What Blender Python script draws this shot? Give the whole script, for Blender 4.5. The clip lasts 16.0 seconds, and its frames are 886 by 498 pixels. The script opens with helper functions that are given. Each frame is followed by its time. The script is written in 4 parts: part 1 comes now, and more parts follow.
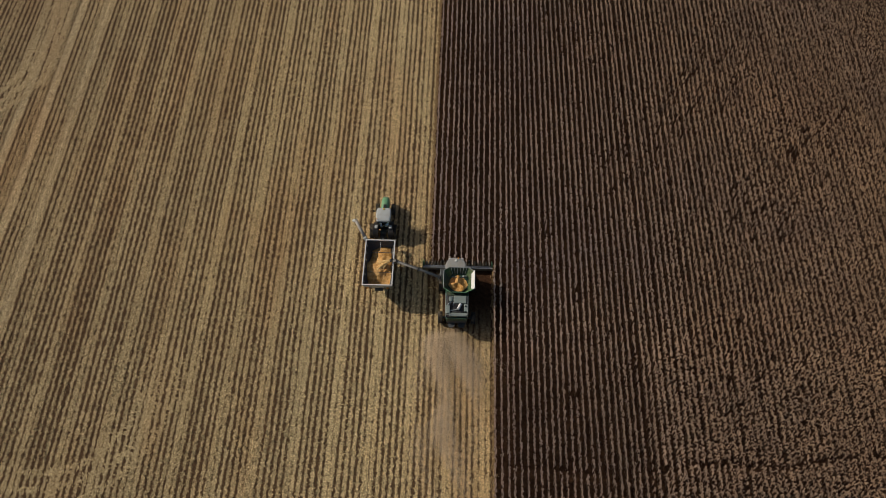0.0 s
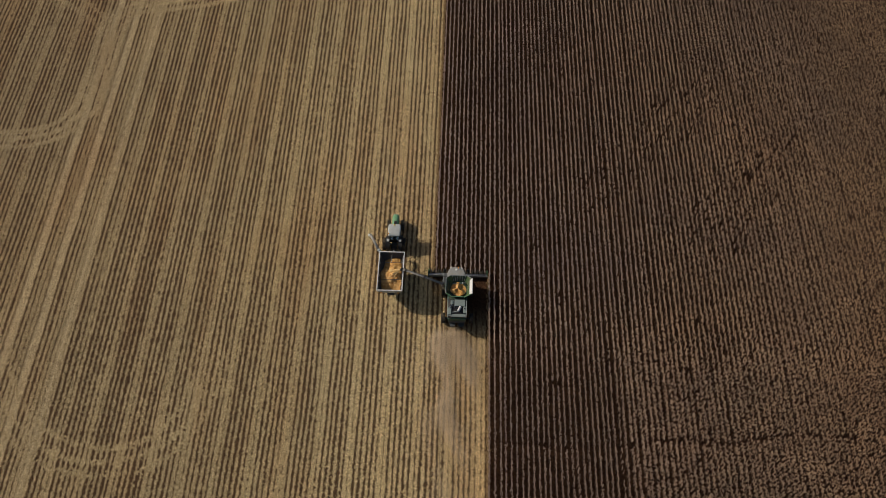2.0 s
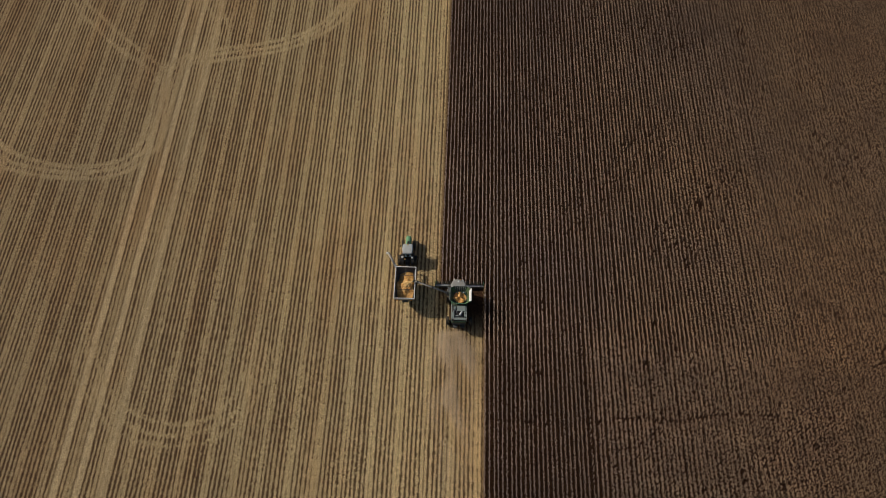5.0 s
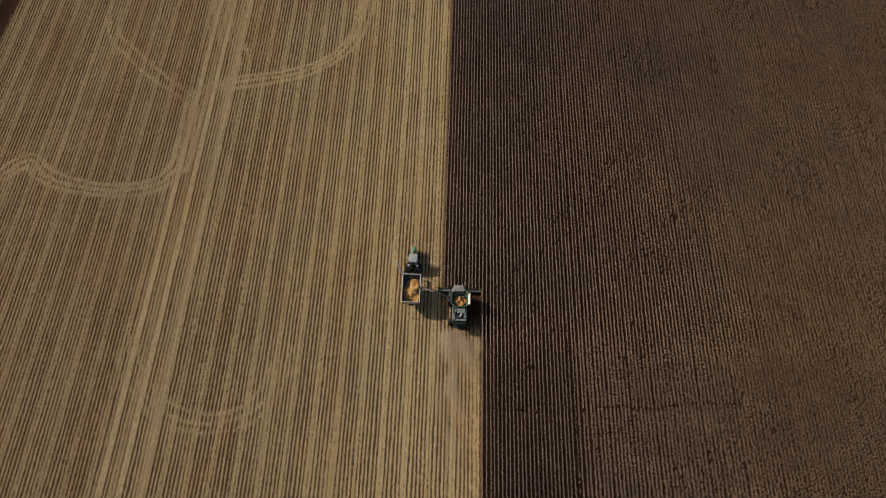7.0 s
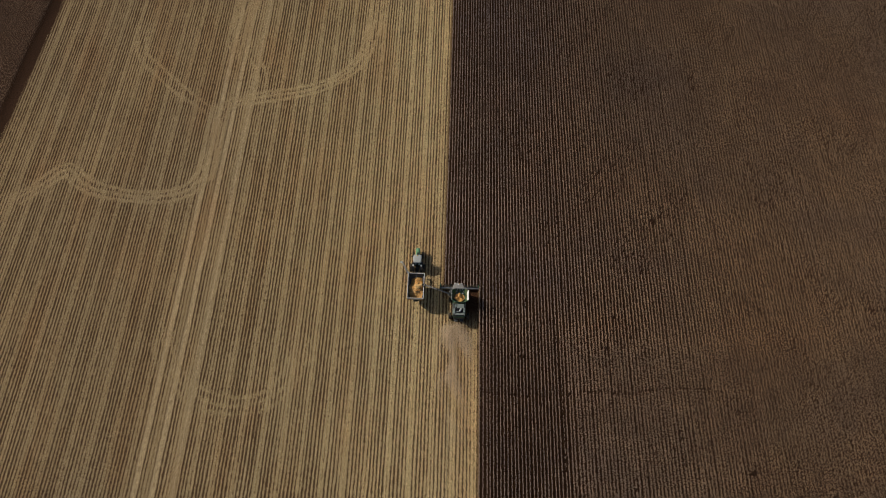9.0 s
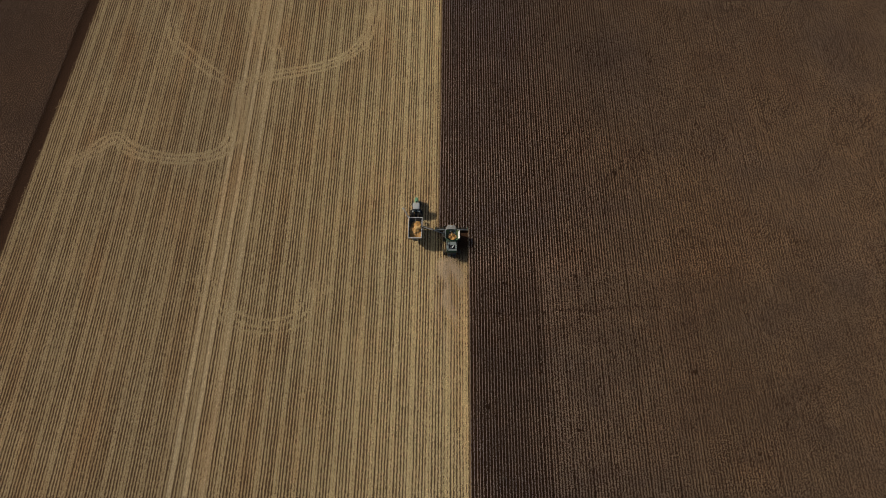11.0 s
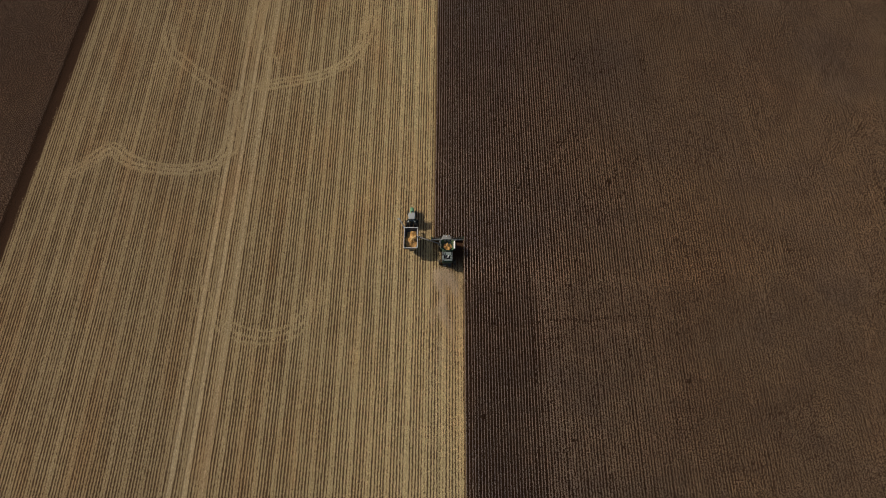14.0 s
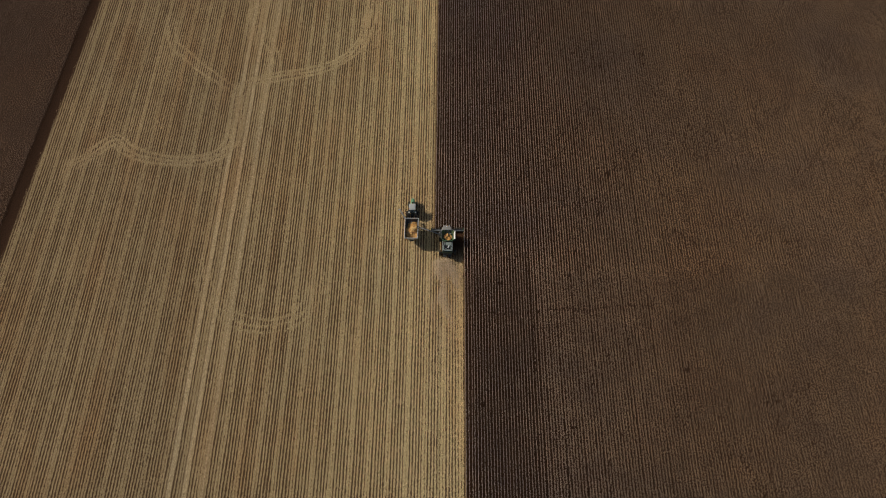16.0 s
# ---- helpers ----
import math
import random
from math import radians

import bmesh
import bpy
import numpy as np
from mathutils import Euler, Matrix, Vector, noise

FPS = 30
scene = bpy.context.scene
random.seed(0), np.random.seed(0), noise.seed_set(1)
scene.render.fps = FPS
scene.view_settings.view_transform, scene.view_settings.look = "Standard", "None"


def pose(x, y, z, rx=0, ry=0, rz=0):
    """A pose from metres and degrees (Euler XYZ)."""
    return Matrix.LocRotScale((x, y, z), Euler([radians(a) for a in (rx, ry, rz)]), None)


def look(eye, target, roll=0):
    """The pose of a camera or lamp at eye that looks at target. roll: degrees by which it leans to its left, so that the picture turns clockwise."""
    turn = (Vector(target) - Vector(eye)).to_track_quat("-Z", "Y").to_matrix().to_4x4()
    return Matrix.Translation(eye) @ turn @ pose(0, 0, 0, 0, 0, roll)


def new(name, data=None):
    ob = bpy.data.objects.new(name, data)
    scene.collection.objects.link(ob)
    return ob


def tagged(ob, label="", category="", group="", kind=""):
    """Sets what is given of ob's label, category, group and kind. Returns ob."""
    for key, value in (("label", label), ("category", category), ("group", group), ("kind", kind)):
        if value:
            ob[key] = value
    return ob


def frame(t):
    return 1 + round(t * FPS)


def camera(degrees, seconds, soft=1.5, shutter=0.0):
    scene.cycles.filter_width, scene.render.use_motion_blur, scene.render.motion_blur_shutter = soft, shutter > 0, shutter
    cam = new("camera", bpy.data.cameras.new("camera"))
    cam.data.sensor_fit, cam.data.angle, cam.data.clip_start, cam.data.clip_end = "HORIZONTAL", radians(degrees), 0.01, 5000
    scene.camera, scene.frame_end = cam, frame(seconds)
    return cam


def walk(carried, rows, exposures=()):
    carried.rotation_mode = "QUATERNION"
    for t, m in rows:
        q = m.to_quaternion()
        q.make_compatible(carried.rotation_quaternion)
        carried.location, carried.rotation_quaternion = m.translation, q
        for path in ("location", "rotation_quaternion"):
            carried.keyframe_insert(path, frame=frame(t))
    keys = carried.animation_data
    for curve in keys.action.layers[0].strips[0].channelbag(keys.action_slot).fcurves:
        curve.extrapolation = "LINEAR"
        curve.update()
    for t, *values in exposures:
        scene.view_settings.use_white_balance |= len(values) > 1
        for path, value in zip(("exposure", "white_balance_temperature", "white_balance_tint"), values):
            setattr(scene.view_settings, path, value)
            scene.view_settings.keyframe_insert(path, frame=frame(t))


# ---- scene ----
cam = camera(52.7, 16.0, soft=0.85)
# Seconds, place of the eye, and its turn (Euler XYZ, degrees). The harvester's middle is the origin.
ROWS = [
    (0.0, -0.09, -58.57, 101.99, 33.272, -0.025, 1.741),
    (0.5, -0.04, -60.94, 106.29, 33.286, -0.006, 1.794),
    (1.0, -0.04, -63.34, 110.74, 33.277, -0.002, 1.800),
    (1.5, -0.07, -65.75, 115.29, 33.246, -0.002, 1.782),
    (2.0, -0.10, -68.15, 119.87, 33.202, -0.001, 1.760),
    (2.5, -0.11, -70.56, 124.46, 33.161, 0.003, 1.750),
    (3.0, -0.11, -73.00, 129.03, 33.146, 0.008, 1.764),
    (3.5, -0.12, -75.54, 133.56, 33.188, 0.009, 1.809),
    (4.0, -0.17, -78.24, 138.06, 33.328, -0.005, 1.887),
    (6.5, -0.73, -93.05, 159.81, 34.227, -0.008, 1.637),
    (7.0, -0.75, -95.55, 164.49, 34.208, 0.015, 1.602),
    (7.5, -0.76, -98.05, 169.05, 34.199, 0.034, 1.565),
    (8.0, -0.79, -100.72, 173.53, 34.178, 0.010, 1.598),
    (8.5, -0.88, -103.74, 178.05, 34.154, -0.049, 1.657),
    (9.0, -1.07, -107.29, 182.75, 34.160, -0.085, 1.583),
    (11.5, -1.22, -144.01, 211.65, 33.664, -0.024, 0.398),
    (12.0, -1.09, -141.77, 211.89, 33.581, -0.022, 0.358),
    (12.5, -0.81, -140.11, 212.08, 33.542, 0.003, 0.337),
    (13.0, -0.51, -139.04, 212.23, 33.530, 0.029, 0.332),
    (13.5, -0.28, -138.56, 212.34, 33.535, 0.045, 0.340),
    (14.0, -0.15, -138.63, 212.40, 33.551, 0.044, 0.357),
    (14.5, -0.12, -139.18, 212.42, 33.577, 0.030, 0.381),
    (15.0, -0.15, -140.15, 212.38, 33.618, 0.012, 0.408),
    (15.5, -0.15, -141.42, 212.25, 33.681, 0.007, 0.434),
    (16.0, 0.02, -142.87, 212.03, 33.781, 0.040, 0.456),
]
walk(cam, [(t, pose(*row)) for t, *row in ROWS])

# ---- world, sun, exposure ----
SUN_ELEVATION = 31.5
SUN_WAY = Vector((-0.954, 0.301, 0.0))          # from the field towards the sun, on the flat
world = bpy.data.worlds.new("sky")
scene.world = world
world.use_nodes = True
sky = world.node_tree.nodes.new("ShaderNodeTexSky")
sky.sky_type = "NISHITA"
sky.sun_disc = False
sky.dust_density = 2.5
sky.sun_elevation = radians(SUN_ELEVATION)
sky.sun_rotation = math.atan2(SUN_WAY.x, SUN_WAY.y)
background = world.node_tree.nodes["Background"]
background.inputs["Strength"].default_value = 0.058
world.node_tree.links.new(sky.outputs[0], background.inputs["Color"])
sun = new("sun", bpy.data.lights.new("sun", "SUN"))
sun.data.energy = 2.95
sun.data.angle = radians(0.6)
sun.data.color = (1.0, 0.917, 0.80)
to_sun = SUN_WAY * math.cos(radians(SUN_ELEVATION)) + Vector((0, 0, math.sin(radians(SUN_ELEVATION))))
sun.matrix_world = look(tuple(to_sun * 300), (0, 0, 0))
scene.view_settings.exposure = -0.07

# ---- plan of the field, in metres ----
ROW = 0.76                     # between two rows of maize
CUT = 4.56                     # half the header's width, twelve rows
AHEAD = CUT - ROW              # how far the standing strip before the header reaches to its open side
FRONT = 5.25                   # as far as the header has cut
BORDER, SLANT = -129.2, 0.0425    # where the neighbouring crop begins, and how far its edge leans from the rows
RIGHT, LEFT = 166.0, -184.0
LODGED_X, LODGED_Y = 22.8, -5.0     # beyond this corner the stand is wind-thrown
SWATHS = (-67.0, -63.2, -58.9)        # straight pale wheel ways along the rows


# ---- materials ----
def nodes_of(name, roughness=0.8, metallic=0.0, specular=0.3):
    mat = bpy.data.materials.new(name)
    mat.use_nodes = True
    tree = mat.node_tree
    shader = tree.nodes["Principled BSDF"]
    shader.inputs["Roughness"].default_value = roughness
    shader.inputs["Metallic"].default_value = metallic
    shader.inputs["Specular IOR Level"].default_value = specular
    return mat, tree, shader


def place_of(tree):
    return tree.nodes.new("ShaderNodeTexCoord").outputs["Object"]


def noise_of(tree, place, scale, detail=3.0, rough=0.55, stretch=None):
    if stretch:
        mapping = tree.nodes.new("ShaderNodeMapping")
        mapping.inputs["Scale"].default_value = stretch
        tree.links.new(place, mapping.inputs["Vector"])
        place = mapping.outputs["Vector"]
    node = tree.nodes.new("ShaderNodeTexNoise")
    node.inputs["Scale"].default_value = scale
    node.inputs["Detail"].default_value = detail
    node.inputs["Roughness"].default_value = rough
    tree.links.new(place, node.inputs["Vector"])
    return node.outputs["Fac"]


def ramp_of(tree, fac, *stops):
    node = tree.nodes.new("ShaderNodeValToRGB")
    ramp = node.color_ramp
    for i, (at, colour) in enumerate(stops):
        spot = ramp.elements[i] if i < 2 else ramp.elements.new(at)
        spot.position = at
        spot.color = (*colour, 1.0) if len(colour) == 3 else colour
    tree.links.new(fac, node.inputs["Fac"])
    return node.outputs["Color"]


def mix_of(tree, fac, a, b, blend="MIX"):
    node = tree.nodes.new("ShaderNodeMix")
    node.data_type, node.blend_type = "RGBA", blend
    for socket, value in ((node.inputs[0], fac), (node.inputs[6], a), (node.inputs[7], b)):
        if isinstance(value, (int, float)):
            socket.default_value = value
        elif isinstance(value, tuple):
            socket.default_value = (*value, 1.0)
        else:
            tree.links.new(value, socket)
    return node.outputs[2]


def math_of(tree, op, a, b=0.0):
    node = tree.nodes.new("ShaderNodeMath")
    node.operation = op
    for socket, value in zip(node.inputs, (a, b)):
        if isinstance(value, (int, float)):
            socket.default_value = value
        else:
            tree.links.new(value, socket)
    return node.outputs[0]


def span_of(tree, value, lo, hi, soft):
    """1 between lo and hi, 0 outside, with soft edges."""
    up = tree.nodes.new("ShaderNodeMapRange")
    down = tree.nodes.new("ShaderNodeMapRange")
    for node, a, b in ((up, lo - soft, lo + soft), (down, hi + soft, hi - soft)):
        node.inputs["From Min"].default_value = a
        node.inputs["From Max"].default_value = b
        tree.links.new(value, node.inputs["Value"])
    return math_of(tree, "MULTIPLY", up.outputs[0], down.outputs[0])


def bump_of(tree, shader, height, strength, distance):
    node = tree.nodes.new("ShaderNodeBump")
    node.inputs["Strength"].default_value = strength
    node.inputs["Distance"].default_value = distance
    tree.links.new(height, node.inputs["Height"])
    tree.links.new(node.outputs[0], shader.inputs["Normal"])


def surface(name, colour, roughness=0.5, metallic=0.0, worn=0.35, dusty=0.25, scale=3.0, specular=0.4):
    """Painted metal, rubber or plastic: two scales of tone, and field dust."""
    mat, tree, shader = nodes_of(name, roughness, metallic, specular)
    place = place_of(tree)
    fine = noise_of(tree, place, scale * 6, 4)
    broad = noise_of(tree, place, scale * 0.6, 3)
    dark = tuple(c * (1 - worn) for c in colour)
    base = mix_of(tree, fine, dark, colour)
    dust = math_of(tree, "MULTIPLY", ramp_of(tree, broad, (0.42, (0, 0, 0)), (0.72, (1, 1, 1))), dusty)
    tree.links.new(mix_of(tree, dust, base, (0.30, 0.23, 0.15)), shader.inputs["Base Color"])
    tree.links.new(ramp_of(tree, broad, (0.3, (roughness,) * 3), (0.7, (min(1, roughness + 0.25),) * 3)), shader.inputs["Roughness"])
    bump_of(tree, shader, fine, 0.15, 0.01)
    return mat


def straw_colour(tree, place):
    """Maize straw: tan, with greyer, yellower and redder stretches."""
    fine = noise_of(tree, place, 5.5, 5, 0.72)
    cells = tree.nodes.new("ShaderNodeTexVoronoi")
    cells.inputs["Scale"].default_value = 7.0
    tree.links.new(place, cells.inputs["Vector"])
    tone = tree.nodes.new("ShaderNodeSeparateColor")
    tree.links.new(cells.outputs["Color"], tone.inputs[0])
    flecks = ramp_of(tree, tone.outputs[0], (0.0, (0.74, 0.72, 0.69)), (0.6, (1.0, 1.0, 1.0)), (1.0, (1.28, 1.28, 1.28)))
    broad = noise_of(tree, place, 0.035, 4, 0.6, (1.0, 0.55, 1.0))
    other = noise_of(tree, place, 0.06, 3, 0.6, (1.6, 0.35, 1.0))
    tan = ramp_of(tree, fine, (0.36, (0.28, 0.200, 0.110)), (0.50, (0.50, 0.374, 0.212)), (0.64, (0.76, 0.616, 0.390)))
    grey = ramp_of(tree, broad, (0.40, (0.95, 0.95, 0.93)), (0.62, (1.03, 1.0, 0.94)))
    red = ramp_of(tree, other, (0.48, (1, 1, 1)), (0.68, (0.95, 0.86, 0.81)))
    # straw is paler and yellower towards the standing maize, darker and duller away from it
    split = tree.nodes.new("ShaderNodeSeparateXYZ")
    tree.links.new(place, split.inputs[0])
    toward_crop = tree.nodes.new("ShaderNodeMapRange")
    toward_crop.inputs["From Min"].default_value, toward_crop.inputs["From Max"].default_value = -75.0, -8.0
    tree.links.new(split.outputs[0], toward_crop.inputs["Value"])
    crop_side_tint = ramp_of(tree, toward_crop.outputs[0], (0.0, (0.885, 0.86, 0.82)), (0.66, (1.08, 1.08, 1.00)), (1.0, (1.38, 1.41, 1.33)))
    straw = mix_of(tree, 1.0, mix_of(tree, 1.0, mix_of(tree, 1.0, tan, flecks, "MULTIPLY"), grey, "MULTIPLY"), red, "MULTIPLY")
    return mix_of(tree, 1.0, straw, crop_side_tint, "MULTIPLY"), fine


def make_ground():
    mat, tree, shader = nodes_of("field_ground", 0.95, 0, 0.1)
    place = place_of(tree)
    split = tree.nodes.new("ShaderNodeSeparateXYZ")
    tree.links.new(place, split.inputs[0])
    x, y = split.outputs[0], split.outputs[1]
    straw, fine = straw_colour(tree, place)
    clods = noise_of(tree, place, 2.2, 5, 0.65)
    soil = ramp_of(tree, clods, (0.3, (0.038, 0.018, 0.0088)), (0.7, (0.104, 0.051, 0.026)))
    # straw lies thick in some rows and thin in others
    row = math_of(tree, "FLOOR", math_of(tree, "DIVIDE", math_of(tree, "ADD", x, CUT), ROW))
    chance = tree.nodes.new("ShaderNodeTexWhiteNoise")
    chance.noise_dimensions = "1D"
    tree.links.new(row, chance.inputs["W"])
    swath = noise_of(tree, place, 0.9, 2, 0.5, (0.55, 0.02, 1.0))
    patch = noise_of(tree, place, 1.5, 4, 0.6, (1.0, 0.6, 1.0))
    # the furrow between two rows is barer than the row
    sway = math_of(tree, "MULTIPLY", math_of(tree, "SUBTRACT", noise_of(tree, place, 1.9, 5, 0.7), 0.5), 0.95)
    sway = math_of(tree, "ADD", sway, math_of(tree, "MULTIPLY", math_of(tree, "SUBTRACT", noise_of(tree, place, 0.35, 2, 0.5, (1.6, 0.25, 1.0)), 0.5), 0.45))
    turn = math_of(tree, "MULTIPLY", math_of(tree, "DIVIDE", math_of(tree, "ADD", math_of(tree, "ADD", x, CUT), sway), ROW), 2 * math.pi)
    # straw bridges the furrow here and there, so that it shows as a broken line
    bridge = math_of(tree, "ADD", math_of(tree, "MULTIPLY", noise_of(tree, place, 1.5, 4, 0.65, (0.8, 1.0, 1.0)), 2.7), -0.55)
    furrow = math_of(tree, "MULTIPLY", math_of(tree, "COSINE", turn), math_of(tree, "MULTIPLY", bridge, 0.76))
    cover = math_of(tree, "ADD", math_of(tree, "MULTIPLY", chance.outputs[0], 0.20), math_of(tree, "MULTIPLY", math_of(tree, "SUBTRACT", swath, 0.32), 0.60))
    cover = math_of(tree, "ADD", cover, math_of(tree, "ADD", math_of(tree, "MULTIPLY", patch, 1.35), -0.31))
    # here and there the chopper has spread the straw evenly over rows and furrows
    spread = noise_of(tree, place, 0.11, 4, 0.6, (1.0, 0.7, 1.0))
    cover = math_of(tree, "ADD", cover, math_of(tree, "MULTIPLY", math_of(tree, "SUBTRACT", spread, 0.5), 0.85))
    # each pass of the header leaves paler wheel ways beside the rows
    passes = math_of(tree, "COSINE", math_of(tree, "MULTIPLY", math_of(tree, "ADD", x, CUT + 1.0), 2 * math.pi / CUT))
    cover = math_of(tree, "ADD", cover, math_of(tree, "MULTIPLY", math_of(tree, "MAXIMUM", math_of(tree, "SUBTRACT", passes, 0.55), 0.0), 1.3))
    # straw of the passes cut last still covers the furrows
    late = tree.nodes.new("ShaderNodeMapRange")
    late.inputs["From Min"].default_value, late.inputs["From Max"].default_value = -45.0, -10.0
    late.inputs["To Max"].default_value = 0.07
    tree.links.new(x, late.inputs["Value"])
    cover = math_of(tree, "ADD", math_of(tree, "SUBTRACT", cover, furrow), late.outputs[0])
    cover = ramp_of(tree, cover, (0.27, (0.08, 0.08, 0.08)), (0.88, (1, 1, 1)))
    trodden = 0.0
    for sx in SWATHS:
        lying = math_of(tree, "MULTIPLY", span_of(tree, math_of(tree, "ADD", x, math_of(tree, "MULTIPLY", sway, 0.8)), sx - 0.66, sx + 0.66, 0.25), 1.0 if sx < -62 else 0.85)
        cover = math_of(tree, "MAXIMUM", cover, math_of(tree, "MULTIPLY", lying, ramp_of(tree, patch, (0.36, (0.62, 0.62, 0.62)), (0.5, (1, 1, 1)))))
        trodden = math_of(tree, "MAXIMUM", trodden, lying)
    straw = mix_of(tree, trodden, straw, mix_of(tree, 1.0, straw, (1.13, 1.16, 1.22), "MULTIPLY"))
    # where the maize is already cut
    leaning = math_of(tree, "SUBTRACT", x, math_of(tree, "MULTIPLY", y, SLANT))
    # bare soil left along the border also paints in the crop's shade there
    wide = math_of(tree, "MULTIPLY", span_of(tree, leaning, BORDER + 3.2, 400.0, 0.4), span_of(tree, x, -400.0, -AHEAD - 0.2, 0.3))
    beside = math_of(tree, "MULTIPLY", span_of(tree, x, -CUT - 1, -1.9, 0.15), ramp_of(tree, math_of(tree, "DIVIDE", math_of(tree, "ADD", y, 2.0), 8.0), (0.10, (1, 1, 1)), (0.72, (0.35, 0.35, 0.35)), (0.90, (0, 0, 0))))
    behind = math_of(tree, "MULTIPLY", span_of(tree, x, -1.9, CUT + 0.3, 0.15), ramp_of(tree, math_of(tree, "DIVIDE", math_of(tree, "ADD", y, 9.0), 9.0), (0.15, (1, 1, 1)), (0.75, (0.16, 0.16, 0.16)), (1.0, (0, 0, 0))))
    strip = math_of(tree, "MAXIMUM", beside, behind)
    cut = math_of(tree, "MAXIMUM", wide, strip)
    shed = math_of(tree, "MULTIPLY", ramp_of(tree, patch, (0.52, (0, 0, 0)), (0.70, (1, 1, 1))), 0.025)
    amount = math_of(tree, "MAXIMUM", math_of(tree, "MULTIPLY", cover, cut), shed)
    tree.links.new(mix_of(tree, amount, soil, straw), shader.inputs["Base Color"])
    bump_of(tree, shader, math_of(tree, "ADD", fine, clods), 1.0, 0.22)
    return mat


def make_straw(name, bright=1.0):
    mat, tree, shader = nodes_of(name, 0.85, 0, 0.2)
    place = place_of(tree)
    straw, fine = straw_colour(tree, place)
    piece = tree.nodes.new("ShaderNodeNewGeometry").outputs["Random Per Island"]
    shade = ramp_of(tree, piece, (0.0, (0.84 * bright, 0.83 * bright, 0.81 * bright)), (1.0, (1.06 * bright, 1.06 * bright, 1.04 * bright)))
    tree.links.new(mix_of(tree, 1.0, straw, shade, "MULTIPLY"), shader.inputs["Base Color"])
    return mat


def make_maize(name):
    """Ripe, dried maize leaves: brown to tan, here and there reddish or grey."""
    mat, tree, shader = nodes_of(name, 0.8, 0, 0.25)
    place = place_of(tree)
    piece = tree.nodes.new("ShaderNodeNewGeometry").outputs["Random Per Island"]
    leaf = ramp_of(tree, piece, (0.0, (0.34, 0.245, 0.174)), (0.5, (0.41, 0.305, 0.222)), (1.0, (0.49, 0.382, 0.29)))
    broad = noise_of(tree, place, 0.022, 4, 0.6)
    other = noise_of(tree, place, 0.05, 4, 0.6)
    tint = ramp_of(tree, broad, (0.38, (0.89, 0.90, 0.95)), (0.50, (0.99, 0.97, 0.93)), (0.66, (1.01, 0.935, 0.87)))
    tone = ramp_of(tree, other, (0.35, (0.87, 0.87, 0.88)), (0.65, (1.05, 1.04, 1.01)))
    # leaves go from paler and bluer at this edge to redder further in
    split = tree.nodes.new("ShaderNodeSeparateXYZ")
    tree.links.new(place, split.inputs[0])
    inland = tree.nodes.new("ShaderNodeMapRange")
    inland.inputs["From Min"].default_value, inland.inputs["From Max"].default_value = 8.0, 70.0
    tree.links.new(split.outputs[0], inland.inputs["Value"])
    inland_tint = ramp_of(tree, inland.outputs[0], (0.0, (1.13, 1.115, 1.20)), (0.18, (1.10, 1.04, 1.06)), (0.40, (1.05, 0.945, 0.87)), (1.0, (1.02, 0.88, 0.715)))
    leaf = mix_of(tree, 1.0, leaf, inland_tint, "MULTIPLY")
    # the neighbour's crop is of a darker, redder kind
    other_field = tree.nodes.new("ShaderNodeMapRange")
    other_field.inputs["From Min"].default_value, other_field.inputs["From Max"].default_value = -60.0, -80.0
    tree.links.new(split.outputs[0], other_field.inputs["Value"])
    leaf = mix_of(tree, other_field.outputs[0], leaf, mix_of(tree, 1.0, leaf, (0.72, 0.62, 0.50), "MULTIPLY"))
    # clumps of a few plants have dried paler or darker than their neighbours
    clump = noise_of(tree, place, 0.75, 3, 0.65)
    inner = noise_of(tree, place, 0.2, 3, 0.6)
    leaf = mix_of(tree, 1.0, leaf, ramp_of(tree, clump, (0.34, (0.80, 0.79, 0.79)), (0.50, (1.0, 1.0, 1.0)), (0.66, (1.15, 1.14, 1.12))), "MULTIPLY")
    leaf = mix_of(tree, 1.0, leaf, ramp_of(tree, inner, (0.36, (0.92, 0.92, 0.93)), (0.64, (1.08, 1.08, 1.06))), "MULTIPLY")
    # up the field the stand is a little darker and bluer
    upper = tree.nodes.new("ShaderNodeMapRange")
    upper.inputs["From Min"].default_value, upper.inputs["From Max"].default_value = 38.0, 95.0
    tree.links.new(math_of(tree, "ADD", split.outputs[1], math_of(tree, "MULTIPLY", broad, 24.0)), upper.inputs["Value"])
    leaf = mix_of(tree, upper.outputs[0], leaf, mix_of(tree, 1.0, leaf, (0.80, 0.82, 0.87), "MULTIPLY"))
    # the wind-thrown end of the field has weathered greyer
    thrown = tree.nodes.new("ShaderNodeMapRange")
    thrown.inputs["From Min"].default_value, thrown.inputs["From Max"].default_value = LODGED_Y + 3.0, LODGED_Y - 4.0
    tree.links.new(math_of(tree, "ADD", split.outputs[1], math_of(tree, "MULTIPLY", noise_of(tree, place, 0.12, 3), 8.0)), thrown.inputs["Value"])
    leaf = mix_of(tree, thrown.outputs[0], leaf, mix_of(tree, 1.0, leaf, (0.75, 0.765, 0.79), "MULTIPLY"))
    colour = mix_of(tree, 1.0, mix_of(tree, 1.0, leaf, tint, "MULTIPLY"), tone, "MULTIPLY")
    tree.links.new(colour, shader.inputs["Base Color"])
    bump_of(tree, shader, noise_of(tree, place, 30, 2), 0.3, 0.01)
    return mat


